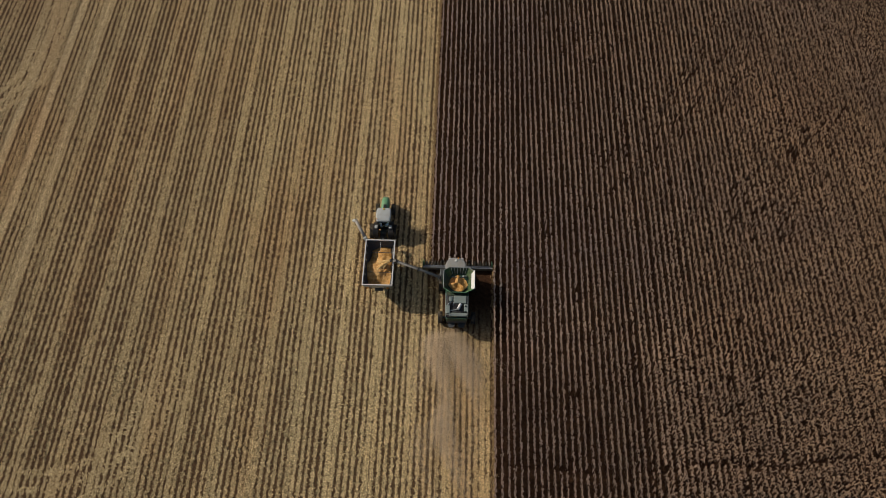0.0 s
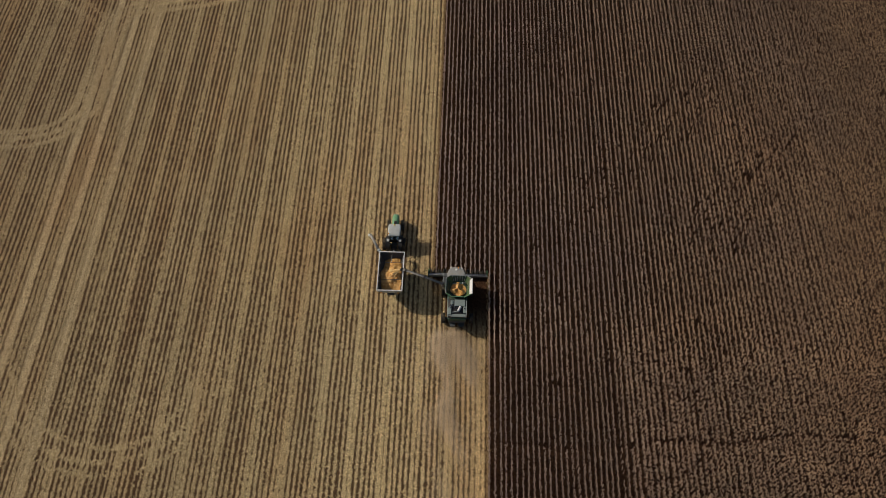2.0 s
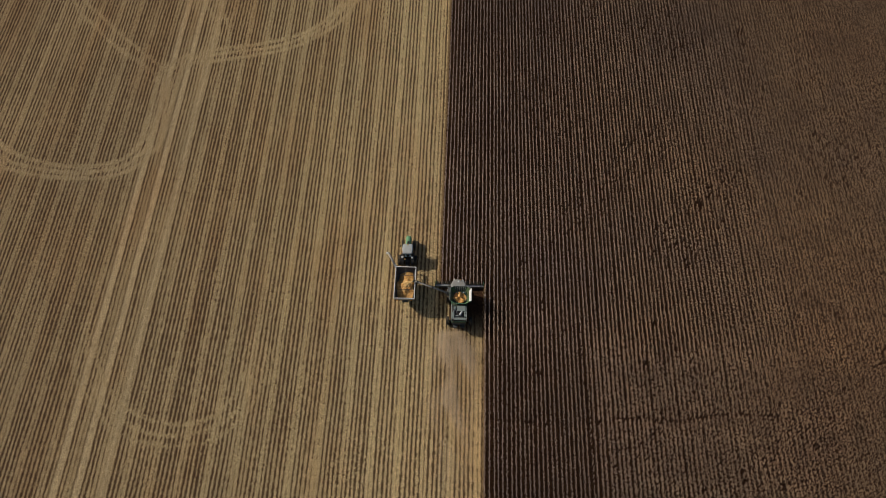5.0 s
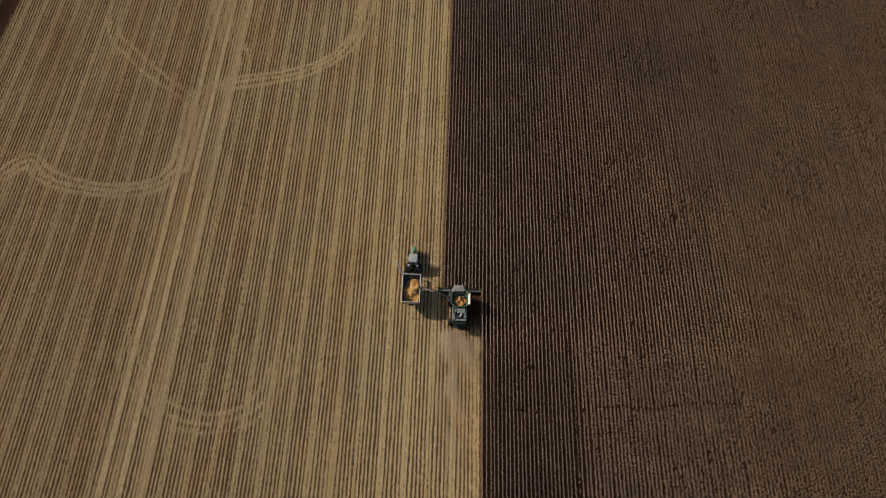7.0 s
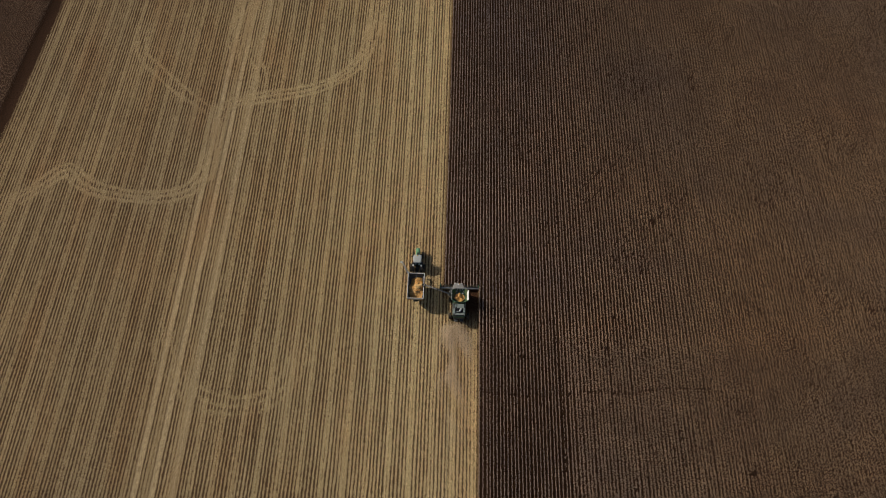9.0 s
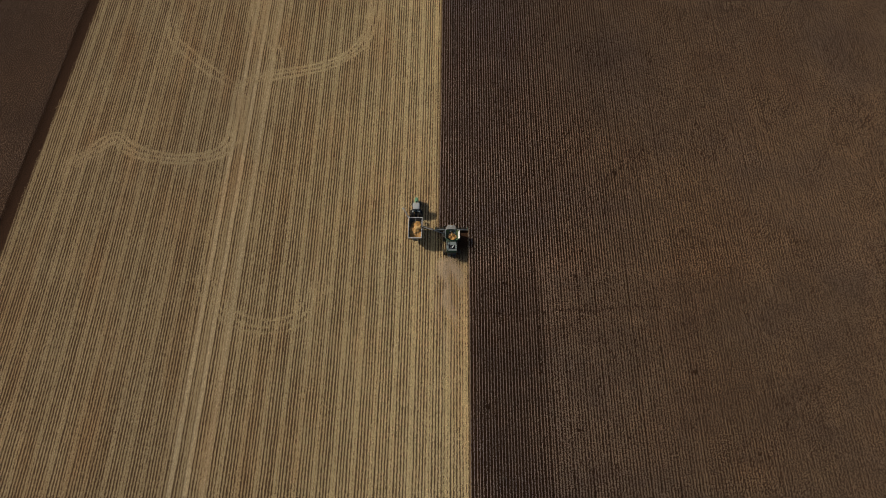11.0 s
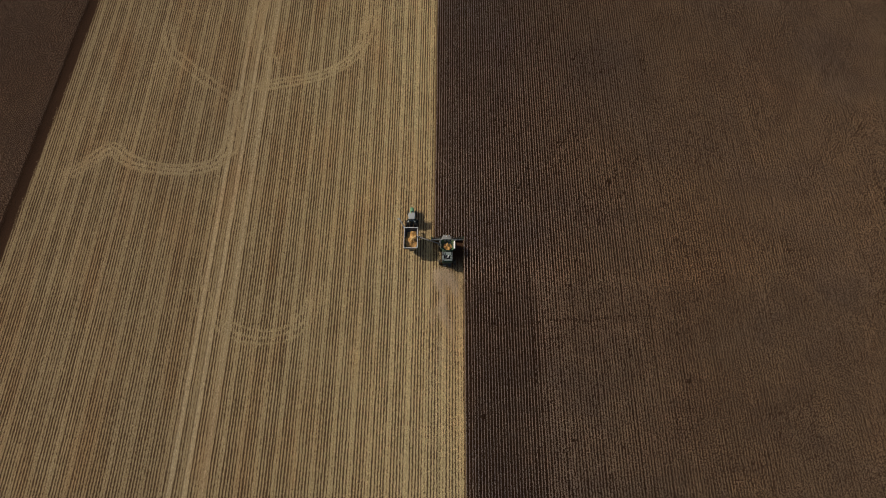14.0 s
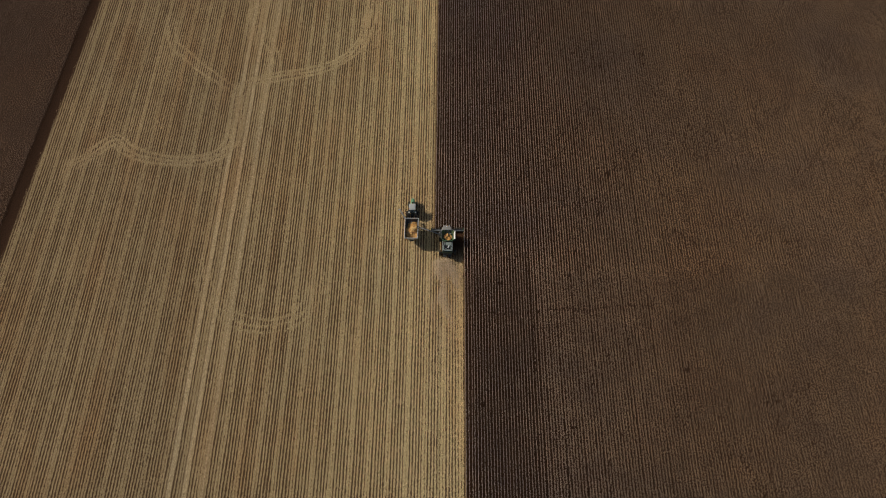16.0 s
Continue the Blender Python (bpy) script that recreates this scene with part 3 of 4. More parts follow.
def tube(bm, a, b, radius, end=None, segments=14):
    """A round bar from a to b, open pipes being closed at the ends."""
    a, b = Vector(a), Vector(b)
    way = b - a
    m = Matrix.Translation((a + b) / 2) @ way.to_track_quat("Z", "Y").to_matrix().to_4x4()
    bmesh.ops.create_cone(bm, cap_ends=True, segments=segments, radius1=radius, radius2=radius if end is None else end, depth=way.length, matrix=m)
    return bm


def tubed(*args, **kw):
    return tube(bmesh.new(), *args, **kw)


def railing(points, radius=0.025):
    bm = bmesh.new()
    for a, b in zip(points, points[1:]):
        tube(bm, a, b, radius, segments=8)
    return bm


def loft(rings, close=True):
    """A skin over rings of equally many points."""
    bm = bmesh.new()
    made = [[bm.verts.new(p) for p in ring] for ring in rings]
    n = len(made[0])
    for low, high in zip(made, made[1:]):
        for i in range(n):
            bm.faces.new((low[i], low[(i + 1) % n], high[(i + 1) % n], high[i]))
    if close:
        bm.faces.new(list(reversed(made[0])))
        bm.faces.new(made[-1])
    bmesh.ops.recalc_face_normals(bm, faces=bm.faces)
    return bm


def plate(points, thick):
    """A flat plate through the given corners, as thick as told."""
    bm = bmesh.new()
    p = [Vector(q) for q in points]
    normal = (p[1] - p[0]).cross(p[2] - p[0]).normalized() * thick / 2
    front = [bm.verts.new(q + normal) for q in p]
    back = [bm.verts.new(q - normal) for q in p]
    bm.faces.new(front)
    bm.faces.new(list(reversed(back)))
    for i in range(len(p)):
        j = (i + 1) % len(p)
        bm.faces.new((front[j], front[i], back[i], back[j]))
    bmesh.ops.recalc_face_normals(bm, faces=bm.faces)
    return bm


def wheel(parent, x, y, radius, width, rim=YELLOW):
    """A field wheel, standing on the ground: hub, rim and a tyre with slanted lugs."""
    centre = Vector((x, y, radius))
    hub = part("wheel", tubed(centre - Vector((width * 0.32, 0, 0)), centre + Vector((width * 0.32, 0, 0)), radius * 0.22), rim, parent)
    bm = bmesh.new()
    count = 28
    profile = [(-0.46, 0.62), (-0.50, 0.78), (-0.46, 0.90), (-0.30, 0.955), (0.0, 0.97), (0.30, 0.955), (0.46, 0.90), (0.50, 0.78), (0.46, 0.62)]
    rings = []
    for i in range(count):
        a = 2 * math.pi * i / count
        rings.append([bm.verts.new(centre + Vector((u * width, math.cos(a) * v * radius, math.sin(a) * v * radius))) for u, v in profile])
    for i in range(count):
        one, two = rings[i], rings[(i + 1) % count]
        for k in range(len(profile) - 1):
            bm.faces.new((one[k], one[k + 1], two[k + 1], two[k]))
    for i in range(18):
        for s in (-1, 1):
            a = 2 * math.pi * (i + 0.25 * s) / 18
            turn = Matrix.Translation(centre) @ Matrix.Rotation(a, 4, "X") @ Matrix.Translation((s * width * 0.25, 0, radius * 0.965)) @ Matrix.Rotation(s * 0.6, 4, "Z")
            bmesh.ops.create_cube(bm, size=1, matrix=turn @ Matrix.Diagonal((width * 0.52, radius * 0.07, radius * 0.07, 1)))
    bmesh.ops.recalc_face_normals(bm, faces=bm.faces)
    part("tyre", bm, RUBBER, hub, "black lugged rubber tyre")
    bm = bmesh.new()
    for s in (-1, 1):
        tube(bm, centre + Vector((s * width * 0.22, 0, 0)), centre + Vector((s * width * 0.40, 0, 0)), radius * 0.48, radius * 0.63, segments=24)
    part("rim", bm, rim, hub)
    return hub


# ---- the combine harvester ----
def build_combine():
    comb = root("combine_harvester", "green combine harvester with open grain tank cutting maize", "combine harvester")
    # hull: side panels that lean in above, cut away below
    hull = [(-1.45, 0.95), (-1.62, 1.5), (-1.62, 2.7), (-1.45, 3.08), (1.45, 3.08), (1.62, 2.7), (1.62, 1.5), (1.45, 0.95)]
    part("hull", loft([[(x * s, y, 3.08 - (3.08 - z) * low) for x, z in hull] for y, s, low in ((-3.3, 0.88, 0.80), (-3.0, 0.93, 0.9), (2.5, 0.93, 1.0), (2.7, 0.90, 1.0))]), DEEP_GREEN, comb)
    rear = [(-1.45, 1.45), (-1.5, 2.6), (-1.3, 3.0), (1.3, 3.0), (1.5, 2.6), (1.45, 1.45)]
    part("rear_hood", loft([[(x * sx, y, 3.06 - (3.0 - z) * sz) for x, z in rear] for y, sx, sz in ((-4.12, 0.84, 0.38), (-4.0, 0.92, 0.55), (-3.3, 0.95, 0.95))]), DEEP_GREEN, comb)
    chopper = part("straw_chopper", boxed(-1.25, 1.25, -3.6, -2.7, 0.85, 1.45, bevel=0.06), DARK_GREY, comb)
    for x in (-0.65, 0.65):
        part("spreader_disc", tubed((x, -3.75, 0.72), (x, -3.75, 0.84), 0.45, segments=20), DARK_GREY, chopper)
    # engine deck behind the tank
    deck = part("engine_deck", boxed(-1.44, 1.44, -3.95, -0.80, 3.09, 3.16, bevel=0.02), BLACK, comb, "dark dusty engine deck")
    part("engine_cover", boxed(-0.42, 1.20, -2.05, -0.95, 3.165, 3.42, bevel=0.07), TEAL, deck, "grey-green engine cover")
    part("service_box", boxed(-1.02, -0.52, -1.72, -1.0, 3.165, 3.30, bevel=0.05), TEAL, deck)
    part("radiator_box", boxed(0.92, 1.36, -3.25, -2.15, 3.165, 3.48, bevel=0.05), TEAL, deck)
    part("filter_box", boxed(-1.34, -0.86, -3.55, -2.35, 3.165, 3.42, bevel=0.06), TEAL, deck)
    part("air_cleaner", tubed((0.14, -2.95, 3.42), (0.50, -2.22, 3.46), 0.19, segments=18), WHITE, deck, "white air cleaner canister")
    part("exhaust_pipe", tubed((-0.42, -2.30, 3.16), (-0.42, -2.30, 3.85), 0.07), STEEL, deck)
    part("intake_pipe", tubed((-0.78, -1.85, 3.36), (-1.14, -2.40, 3.42), 0.10), GREY, deck)
    part("coolant_pipe", tubed((-0.80, -3.12, 3.30), (0.15, -2.95, 3.38), 0.07), GREY, deck)
    part("fuel_filler", tubed((1.12, -2.55, 3.48), (1.12, -2.55, 3.58), 0.10), BLACK, deck)
    part("rear_cover", boxed(-0.92, 1.32, -3.90, -3.42, 3.165, 3.38, bevel=0.07), TEAL, deck, "grey-green rear engine cover")
    block = part("engine_block", boxed(-0.66, 0.74, -3.36, -2.12, 3.165, 3.26, bevel=0.04), BLACK, deck)
    for k in range(4):
        part("cooling_rib", boxed(-0.58, 0.04, -3.28 + 0.12 * k, -3.22 + 0.12 * k, 3.262, 3.30, bevel=0.01), DARK_GREY, block)
    part("walkway", boxed(-1.42, -1.08, -2.30, -0.85, 3.162, 3.19, bevel=0.01), DARK_GREY, deck)
    part("handrail", railing([(-1.40, -0.9, 3.16), (-1.40, -0.9, 3.80), (-1.40, -3.86, 3.80), (-1.40, -3.86, 3.16)], 0.045), GREY, deck)
    part("handrail", railing([(-1.36, -3.92, 3.16), (-1.36, -3.92, 3.76), (1.36, -3.92, 3.76), (1.36, -3.92, 3.16)], 0.045), GREY, deck)
    part("handrail", railing([(1.40, -3.86, 3.16), (1.40, -3.86, 3.7), (1.40, -1.2, 3.7), (1.40, -1.2, 3.16)], 0.035), GREY, deck)
    # grain tank: a bin with eight flaps leaning out
    cx, cy = 0.15, 1.02
    tank = part("grain_tank", loft([[(cx + x, cy + y, z) for x, y in ((-1.25, -1.45), (1.25, -1.45), (1.25, 1.45), (-1.25, 1.45))] for z in (3.085, 3.13)]), DEEP_GREEN, comb)
    low = [(-1.25, -0.75), (-0.7, -1.4), (0.7, -1.4), (1.25, -0.75), (1.25, 0.85), (0.8, 1.45), (-0.8, 1.45), (-1.25, 0.85)]
    high = [(-1.92, -1.25), (-0.98, -1.72), (0.98, -1.72), (1.92, -1.35), (1.92, 1.4), (1.25, 1.85), (-1.25, 1.85), (-1.92, 1.4)]
    for i in range(8):
        j = (i + 1) % 8
        mat, label = {3: (TANK_GREEN, "dusty green tank flap"), 7: (DEEP_GREEN, "dark green tank flap"), 5: (DEEP_GREEN, "dark front tank flap with pale ribs"),
                      0: (DEEP_GREEN, "dark green tank flap"), 1: (DEEP_GREEN, "dark green rear tank flap")}.get(i, (TANK_GREEN, "green tank flap"))
        corners = [(cx + p[0], cy + p[1], z) for p, z in zip((low[i], low[j], high[j], high[i]), (3.12, 3.12, 3.82 if j in (1, 2) else 4.08, 3.82 if i in (1, 2) else 4.08))]
        if i == 3:
            a, b, c, d = [Vector(p) for p in corners]
            flap = part("tank_flap", plate([a, b, b.lerp(c, 0.58), a.lerp(d, 0.58)], 0.05), mat, tank, label)
            lip = part("flap_extension", plate([a.lerp(d, 0.60), b.lerp(c, 0.60), c + Vector((0.12, 0, 0.12)), d + Vector((0.12, 0, 0.12))], 0.05), WHITE, flap, "white sunlit flap extension")
            part("rim_edge", tubed(d + Vector((0.13, 0.02, 0.14)), c + Vector((0.13, -0.02, 0.14)), 0.05, segments=8), WHITE, lip)
            for k in range(4):
                u = 0.15 + 0.22 * k
                part("brace", tubed(a.lerp(b, u) + Vector((-0.03, 0, 0.06)), a.lerp(b, u).lerp(d.lerp(c, u), 0.56) + Vector((-0.02, 0, 0.05)), 0.03, segments=6), DEEP_GREEN, flap)
            continue
        flap = part("tank_flap", plate(corners, 0.05), mat, tank, label)
        if i == 5:
            for k in range(6):
                u = -0.9 + 0.36 * k
                part("rib", tubed((cx + u * 0.9, cy + 1.40, 3.25), (cx + u * 1.1, cy + 1.76, 4.05), 0.03, segments=6), ROOF, flap)
        if i == 7:
            for k in range(4):
                y = cy - 0.8 + 0.55 * k
                part("rib", tubed((cx - 1.22, y * 0.9 + 0.1, 3.3), (cx - 1.86, y, 4.06), 0.03, segments=6), DEEP_GREEN, flap)
        a, b = Vector(corners[3]), Vector(corners[2])
        part("rim_edge", tubed(a, b, 0.045, segments=8), LIGHT_GREEN if i in (0, 1, 2) else GREY, flap)
    part("tank_cross_auger", tubed((cx - 0.9, cy + 0.75, 3.45), (cx + 0.9, cy + 0.75, 3.45), 0.07), DARK_GREY, tank)
    part("filling_auger", tubed((cx + 1.0, cy + 1.1, 3.2), (cx + 0.55, cy + 0.75, 3.75), 0.11), GREY, tank)
    # cab
    x0 = -0.25
    ring = [(-1.0, 2.75), (-1.08, 3.6), (-0.75, 4.25), (0.0, 4.45), (0.75, 4.25), (1.08, 3.6), (1.0, 2.75)]
    cab = part("cab", loft([[(x0 + x * s, 2.75 + (y - 2.75) * s, z) for x, y in ring] for z, s in ((1.62, 0.94), (1.72, 0.96), (2.05, 0.98))]), GREEN, comb)
    glass = part("windscreen", loft([[(x0 + x * s, 2.75 + (y - 2.75) * s, z) for x, y in ring] for z, s in ((2.06, 0.965), (2.8, 1.0), (3.50, 0.99))]), GLASS, cab, "tinted curved cab glass", True)
    part("operator_seat", boxed(x0 - 0.28, x0 + 0.28, 3.0, 3.5, 2.07, 2.5, bevel=0.08), BLACK, cab)
    for x, y in ((-1.04, 2.8), (-1.08, 3.6), (1.08, 3.6), (1.04, 2.8)):
        part("cab_pillar", tubed((x0 + x, y, 2.0), (x0 + x, y, 3.55), 0.05, segments=8), BLACK, cab)
    roof_ring = [(-1.32, 2.70), (-1.38, 3.45), (-1.10, 4.15), (-0.5, 4.55), (0.5, 4.55), (1.10, 4.15), (1.38, 3.45), (1.32, 2.70)]
    roof = part("roof", loft([[(x0 + x * s, 3.6 + (y - 3.6) * s, z) for x, y in roof_ring] for z, s in ((3.52, 0.97), (3.60, 1.0), (3.74, 0.99), (3.82, 0.90), (3.85, 0.55))]), DUSTY_ROOF, cab, "dusty grey rounded cab roof")
    part("beacon", tubed((x0 + 0.30, 4.36, 3.82), (x0 + 0.30, 4.36, 4.02), 0.09, 0.07), AMBER, roof)
    part("antenna_dome", tubed((x0, 4.05, 3.83), (x0, 4.05, 3.95), 0.20, 0.12), WHITE, roof)
    for x in (-0.85, -0.55, 0.55, 0.85):
        part("work_lamp", boxed(x0 + x - 0.11, x0 + x + 0.11, 4.38, 4.50, 3.62, 3.74, bevel=0.015), WHITE, roof)
    for s in (-1, 1):
        mirror = part("mirror_arm", railing([(x0 + s * 1.0, 4.0, 3.2), (x0 + s * 1.65, 4.35, 3.2)], 0.03), BLACK, cab)
        part("mirror", boxed(x0 + s * 1.75 - 0.14, x0 + s * 1.75 + 0.14, 4.30, 4.40, 2.85, 3.45, bevel=0.03), BLACK, mirror)
    # platform and ladder
    step = part("platform", boxed(-2.25, -1.30, 2.55, 4.05, 1.72, 1.80, bevel=0.01), DARK_GREY, comb)
    part("handrail", railing([(-2.22, 2.6, 1.8), (-2.22, 2.6, 2.8), (-2.22, 4.0, 2.8), (-2.22, 4.0, 1.8)], 0.028), GREY, step)
    ladder = part("ladder", railing([(-2.28, 3.0, 1.72), (-2.62, 3.0, 0.45)], 0.03), GREY, step)
    part("ladder_side", railing([(-2.28, 3.5, 1.72), (-2.62, 3.5, 0.45)], 0.03), GREY, ladder)
    for k in range(5):
        u = k / 4
        part("rung", tubed((-2.31 - 0.27 * u, 3.0, 1.6 - 1.05 * u), (-2.31 - 0.27 * u, 3.5, 1.6 - 1.05 * u), 0.03, segments=6), DARK_GREY, ladder)
    # front axle with tall tyres, rear steering axle
    part("axle", tubed((-1.7, 2.2, 1.0), (1.7, 2.2, 1.0), 0.2), DARK_GREY, comb)
    part("axle", tubed((-2.0, -2.7, 0.78), (2.0, -2.7, 0.78), 0.14), DARK_GREY, comb)
    for x in (-2.0, 2.0):
        wheel(comb, x, 2.2, 1.0, 0.80)
    for x in (-2.12, 2.12):
        wheel(comb, x, -2.7, 0.78, 0.60)
    # feeder house to the header
    part("feeder_house", loft([[(x, y, z + dz) for x, dz in ((-0.75, -0.35), (0.75, -0.35), (0.75, 0.35), (-0.75, 0.35))] for y, z in ((2.7, 1.3), (4.72, 0.85))]), DARK_GREY, comb)
    # unloading auger swung out over the cart
    base, end = Vector((-1.75, 1.35, 3.72)), Vector((-8.40, 3.45, 4.56))
    spout_arm = part("unloading_auger", tubed(base, end, 0.18, segments=18), TUBE, comb, "long grey unloading auger swung out", True)
    part("elbow", tubed((-1.75, 1.35, 2.6), (-1.75, 1.35, 3.95), 0.27, segments=18), DEEP_GREEN, spout_arm)
    for u in (0.06, 0.5, 0.93):
        p, way = base.lerp(end, u), (end - base).normalized()
        part("collar", tubed(p - way * 0.09, p + way * 0.09, 0.26, segments=18), BLACK, spout_arm)
    part("spout", tubed(end - Vector((0.05, 0, 0.0)), end + Vector((-0.30, 0.08, -0.34)), 0.23, 0.20), BLACK, spout_arm, "black rubber spout")
    part("truss_rod", railing([tuple(base + Vector((0, 0, 0.25))), tuple(base.lerp(end, 0.5) + Vector((0, 0, 0.36))), tuple(end + Vector((0, 0, 0.2)))], 0.03), DARK_GREY, spout_arm)


def build_header():
    head = root("maize_header", "wide twelve-row maize header fixed before the combine", "header", (0, 4.75, 0))
    frame_bar = part("frame", loft([[(x, y, z) for y, z in ((0.08, 0.25), (0.02, 0.66), (0.08, 0.76), (0.20, 0.74), (0.22, 0.30))] for x in (-4.62, 4.62)]), DUSTY_FRAME, head)
    part("top_tube", tubed((-4.62, 0.10, 0.825), (4.62, 0.10, 0.825), 0.07), ROOF, frame_bar)
    part("trough", loft([[(x, y, z) for y, z in ((0.23, 0.42), (0.28, 0.35), (0.55, 0.35), (0.62, 0.44), (0.56, 0.30), (0.27, 0.29))] for x in (-4.55, 4.55)]), DUSTY_FRAME, head)
    screw = part("cross_auger", tubed((-4.5, 0.42, 0.62), (4.5, 0.42, 0.62), 0.10), STEEL, head)
    bm = bmesh.new()
    last = None
    for i in range(24 * 16 + 1):
        a = 2 * math.pi * i / 16
        x = -4.4 + 8.8 * i / (24 * 16)
        a *= 1 if x < 0 else -1
        inner = bm.verts.new((x, 0.42 + 0.10 * math.cos(a), 0.62 + 0.10 * math.sin(a)))
        outer = bm.verts.new((x, 0.42 + 0.19 * math.cos(a), 0.62 + 0.19 * math.sin(a)))
        if last:
            bm.faces.new((last[0], last[1], outer, inner))
        last = (inner, outer)
    part("flighting", bm, STEEL, screw)
    for i in range(13):
        x = -CUT + ROW * i
        edge = i in (0, 12)
        wide = 0.14 if edge else 0.20
        tall = 0.95 if edge else 0.66
        ring = [(-1.0, 0.0), (-0.9, 0.6), (-0.45, 1.0), (0.45, 1.0), (0.9, 0.6), (1.0, 0.0)]
        part("end_divider" if edge else "snout", loft([[(x + u * wide * s, y, 0.12 + (tall - 0.12) * v * t) for u, v in ring] for y, s, t in
             ((0.63, 1.0, 0.95), (0.90, 1.0, 1.0), (1.20, 0.75, 0.72), (1.55, 0.32, 0.30), (1.75, 0.08, 0.08))]), GREEN if edge else SNOUT, head, "tall green end divider" if edge else "")
    for i in range(12):
        x = -CUT + ROW * (i + 0.5)
        part("row_unit", boxed(x - 0.13, x + 0.13, 0.63, 1.35, 0.22, 0.40, bevel=0.02), DUSTY_FRAME, head)
    for x in (-4.66, 4.66):
        part("end_shield", boxed(x - 0.05, x + 0.05, -0.05, 0.8, 0.12, 0.95, bevel=0.03), DEEP_GREEN, head)


# ---- the grain cart ----
CART = (-10.28, 3.52, 0.0)
HALF_X, HALF_Y, RIM_Z = 1.90, 3.45, 3.80
LOW_X, LOW_Y, LOW_Z = 0.75, 2.3, 1.15
KNEE = 3.25                    # where the walls turn upright


def build_cart():
    cart = root("grain_cart", "pale grey grain cart with white rim half full of maize", "grain cart", CART)

    def ring(inset, z, f):
        hx, hy = LOW_X + (HALF_X - LOW_X) * f - inset, LOW_Y + (HALF_Y - LOW_Y) * f - inset
        return [(-hx, -hy, z), (hx, -hy, z), (hx, hy, z), (-hx, hy, z)]
    steps = [(LOW_Z, 0.0), (KNEE, 0.95), (RIM_Z - 0.06, 1.0)]
    hopper = part("hopper", loft([ring(0.0, z, f) for z, f in steps], close=False), ROOF, cart)
    liner = part("inner_wall", loft([ring(0.06, z, f) for z, f in steps], close=False), INSIDE, hopper, "dark inner wall of the hopper")
    part("hopper_floor", boxed(-LOW_X, LOW_X, -LOW_Y, LOW_Y, LOW_Z - 0.08, LOW_Z + 0.02, bevel=0.01), DARK_GREY, hopper)
    w = 0.07
    part("rim_bar", boxed(-HALF_X - w, HALF_X + w, HALF_Y - w, HALF_Y + w, RIM_Z - 0.06, RIM_Z + 0.08), WHITE, cart, "white rim of the cart")
    part("rim_bar", boxed(-HALF_X - w, HALF_X + w, -HALF_Y - w, -HALF_Y + w, RIM_Z - 0.06, RIM_Z + 0.08), WHITE, cart)
    for s in (-1, 1):
        part("rim_bar", boxed(s * HALF_X - w, s * HALF_X + w, -HALF_Y + w + 0.003, HALF_Y - w - 0.003, RIM_Z - 0.06, RIM_Z + 0.08), WHITE, cart)
    for k in range(6):
        y = -2.75 + 1.1 * k
        for s in (-1, 1):
            part("wall_rib", loft([[(s * (x - 0.12), y - 0.04, z), (s * x, y - 0.04, z), (s * x, y + 0.04, z), (s * (x - 0.12), y + 0.04, z)] for x, z in ((1.77, KNEE + 0.03), (1.825, RIM_Z - 0.08))]), ROOF, liner)
            part("outer_rib", loft([[(s * x, y - 0.05, z), (s * (x + 0.07), y - 0.05, z), (s * (x + 0.07), y + 0.05, z), (s * x, y + 0.05, z)] for x, z in ((1.85, KNEE), (1.90, RIM_Z - 0.08))]), GREY, hopper)
    for y in (1.75, -1.3):
        part("cross_brace", tubed((-1.82, y, 3.45), (1.82, y, 3.45), 0.035), DARK_GREY, liner)
    part("inner_ladder", railing([(0.0, 3.30, 3.6), (0.0, 2.3, 3.4), (0.0, 1.75, 3.45)], 0.03), GREY, liner)
    # running gear
    under = part("chassis", boxed(-0.55, 0.55, -2.6, 3.4, 0.85, 1.07, bevel=0.03), DARK_GREY, cart)
    part("axle", tubed((-1.4, -0.4, 0.95), (1.4, -0.4, 0.95), 0.14), DARK_GREY, under)
    for x in (-1.45, 1.45):
        wheel(cart, x, -0.4, 0.95, 0.85, WHITE)
    part("drawbar", loft([[(x, y, z) for x, z in ((-h, 0.72), (h, 0.72), (h, 0.95), (-h, 0.95))] for y, h in ((3.4, 0.45), (4.4, 0.16), (5.75, 0.10))]), GREY, cart)
    part("jack_stand", tubed((0.3, 4.0, 0.35), (0.3, 4.0, 1.05), 0.06), STEEL, cart)
    part("rear_ladder", railing([(0.9, -3.05, 1.3), (0.95, -3.62, 3.7)], 0.03), DARK_GREY, cart)
    for x in (-1.3, 1.3):
        part("tail_lamp", boxed(x - 0.14, x + 0.14, -3.36, -3.22, 2.75, 2.9, bevel=0.01), AMBER, hopper)
    # the cart's own auger, folded half open beside the front corner
    auger = part("folding_auger", tubed((-0.55, 3.05, 1.15), (-2.08, 3.85, 3.55), 0.21, segments=16), OLD_TUBE, cart, "grey folding auger", True)
    part("upper_tube", tubed((-2.05, 3.83, 3.50), (-3.45, 6.05, 4.55), 0.21, segments=16), OLD_TUBE, auger, "", True)
    part("hinge", tubed((-2.25, 3.75, 3.45), (-1.88, 3.95, 3.62), 0.28, segments=16), GREY, auger)
    part("spout", tubed((-3.40, 5.98, 4.60), (-3.80, 6.25, 4.15), 0.24, 0.20), ROOF, auger)


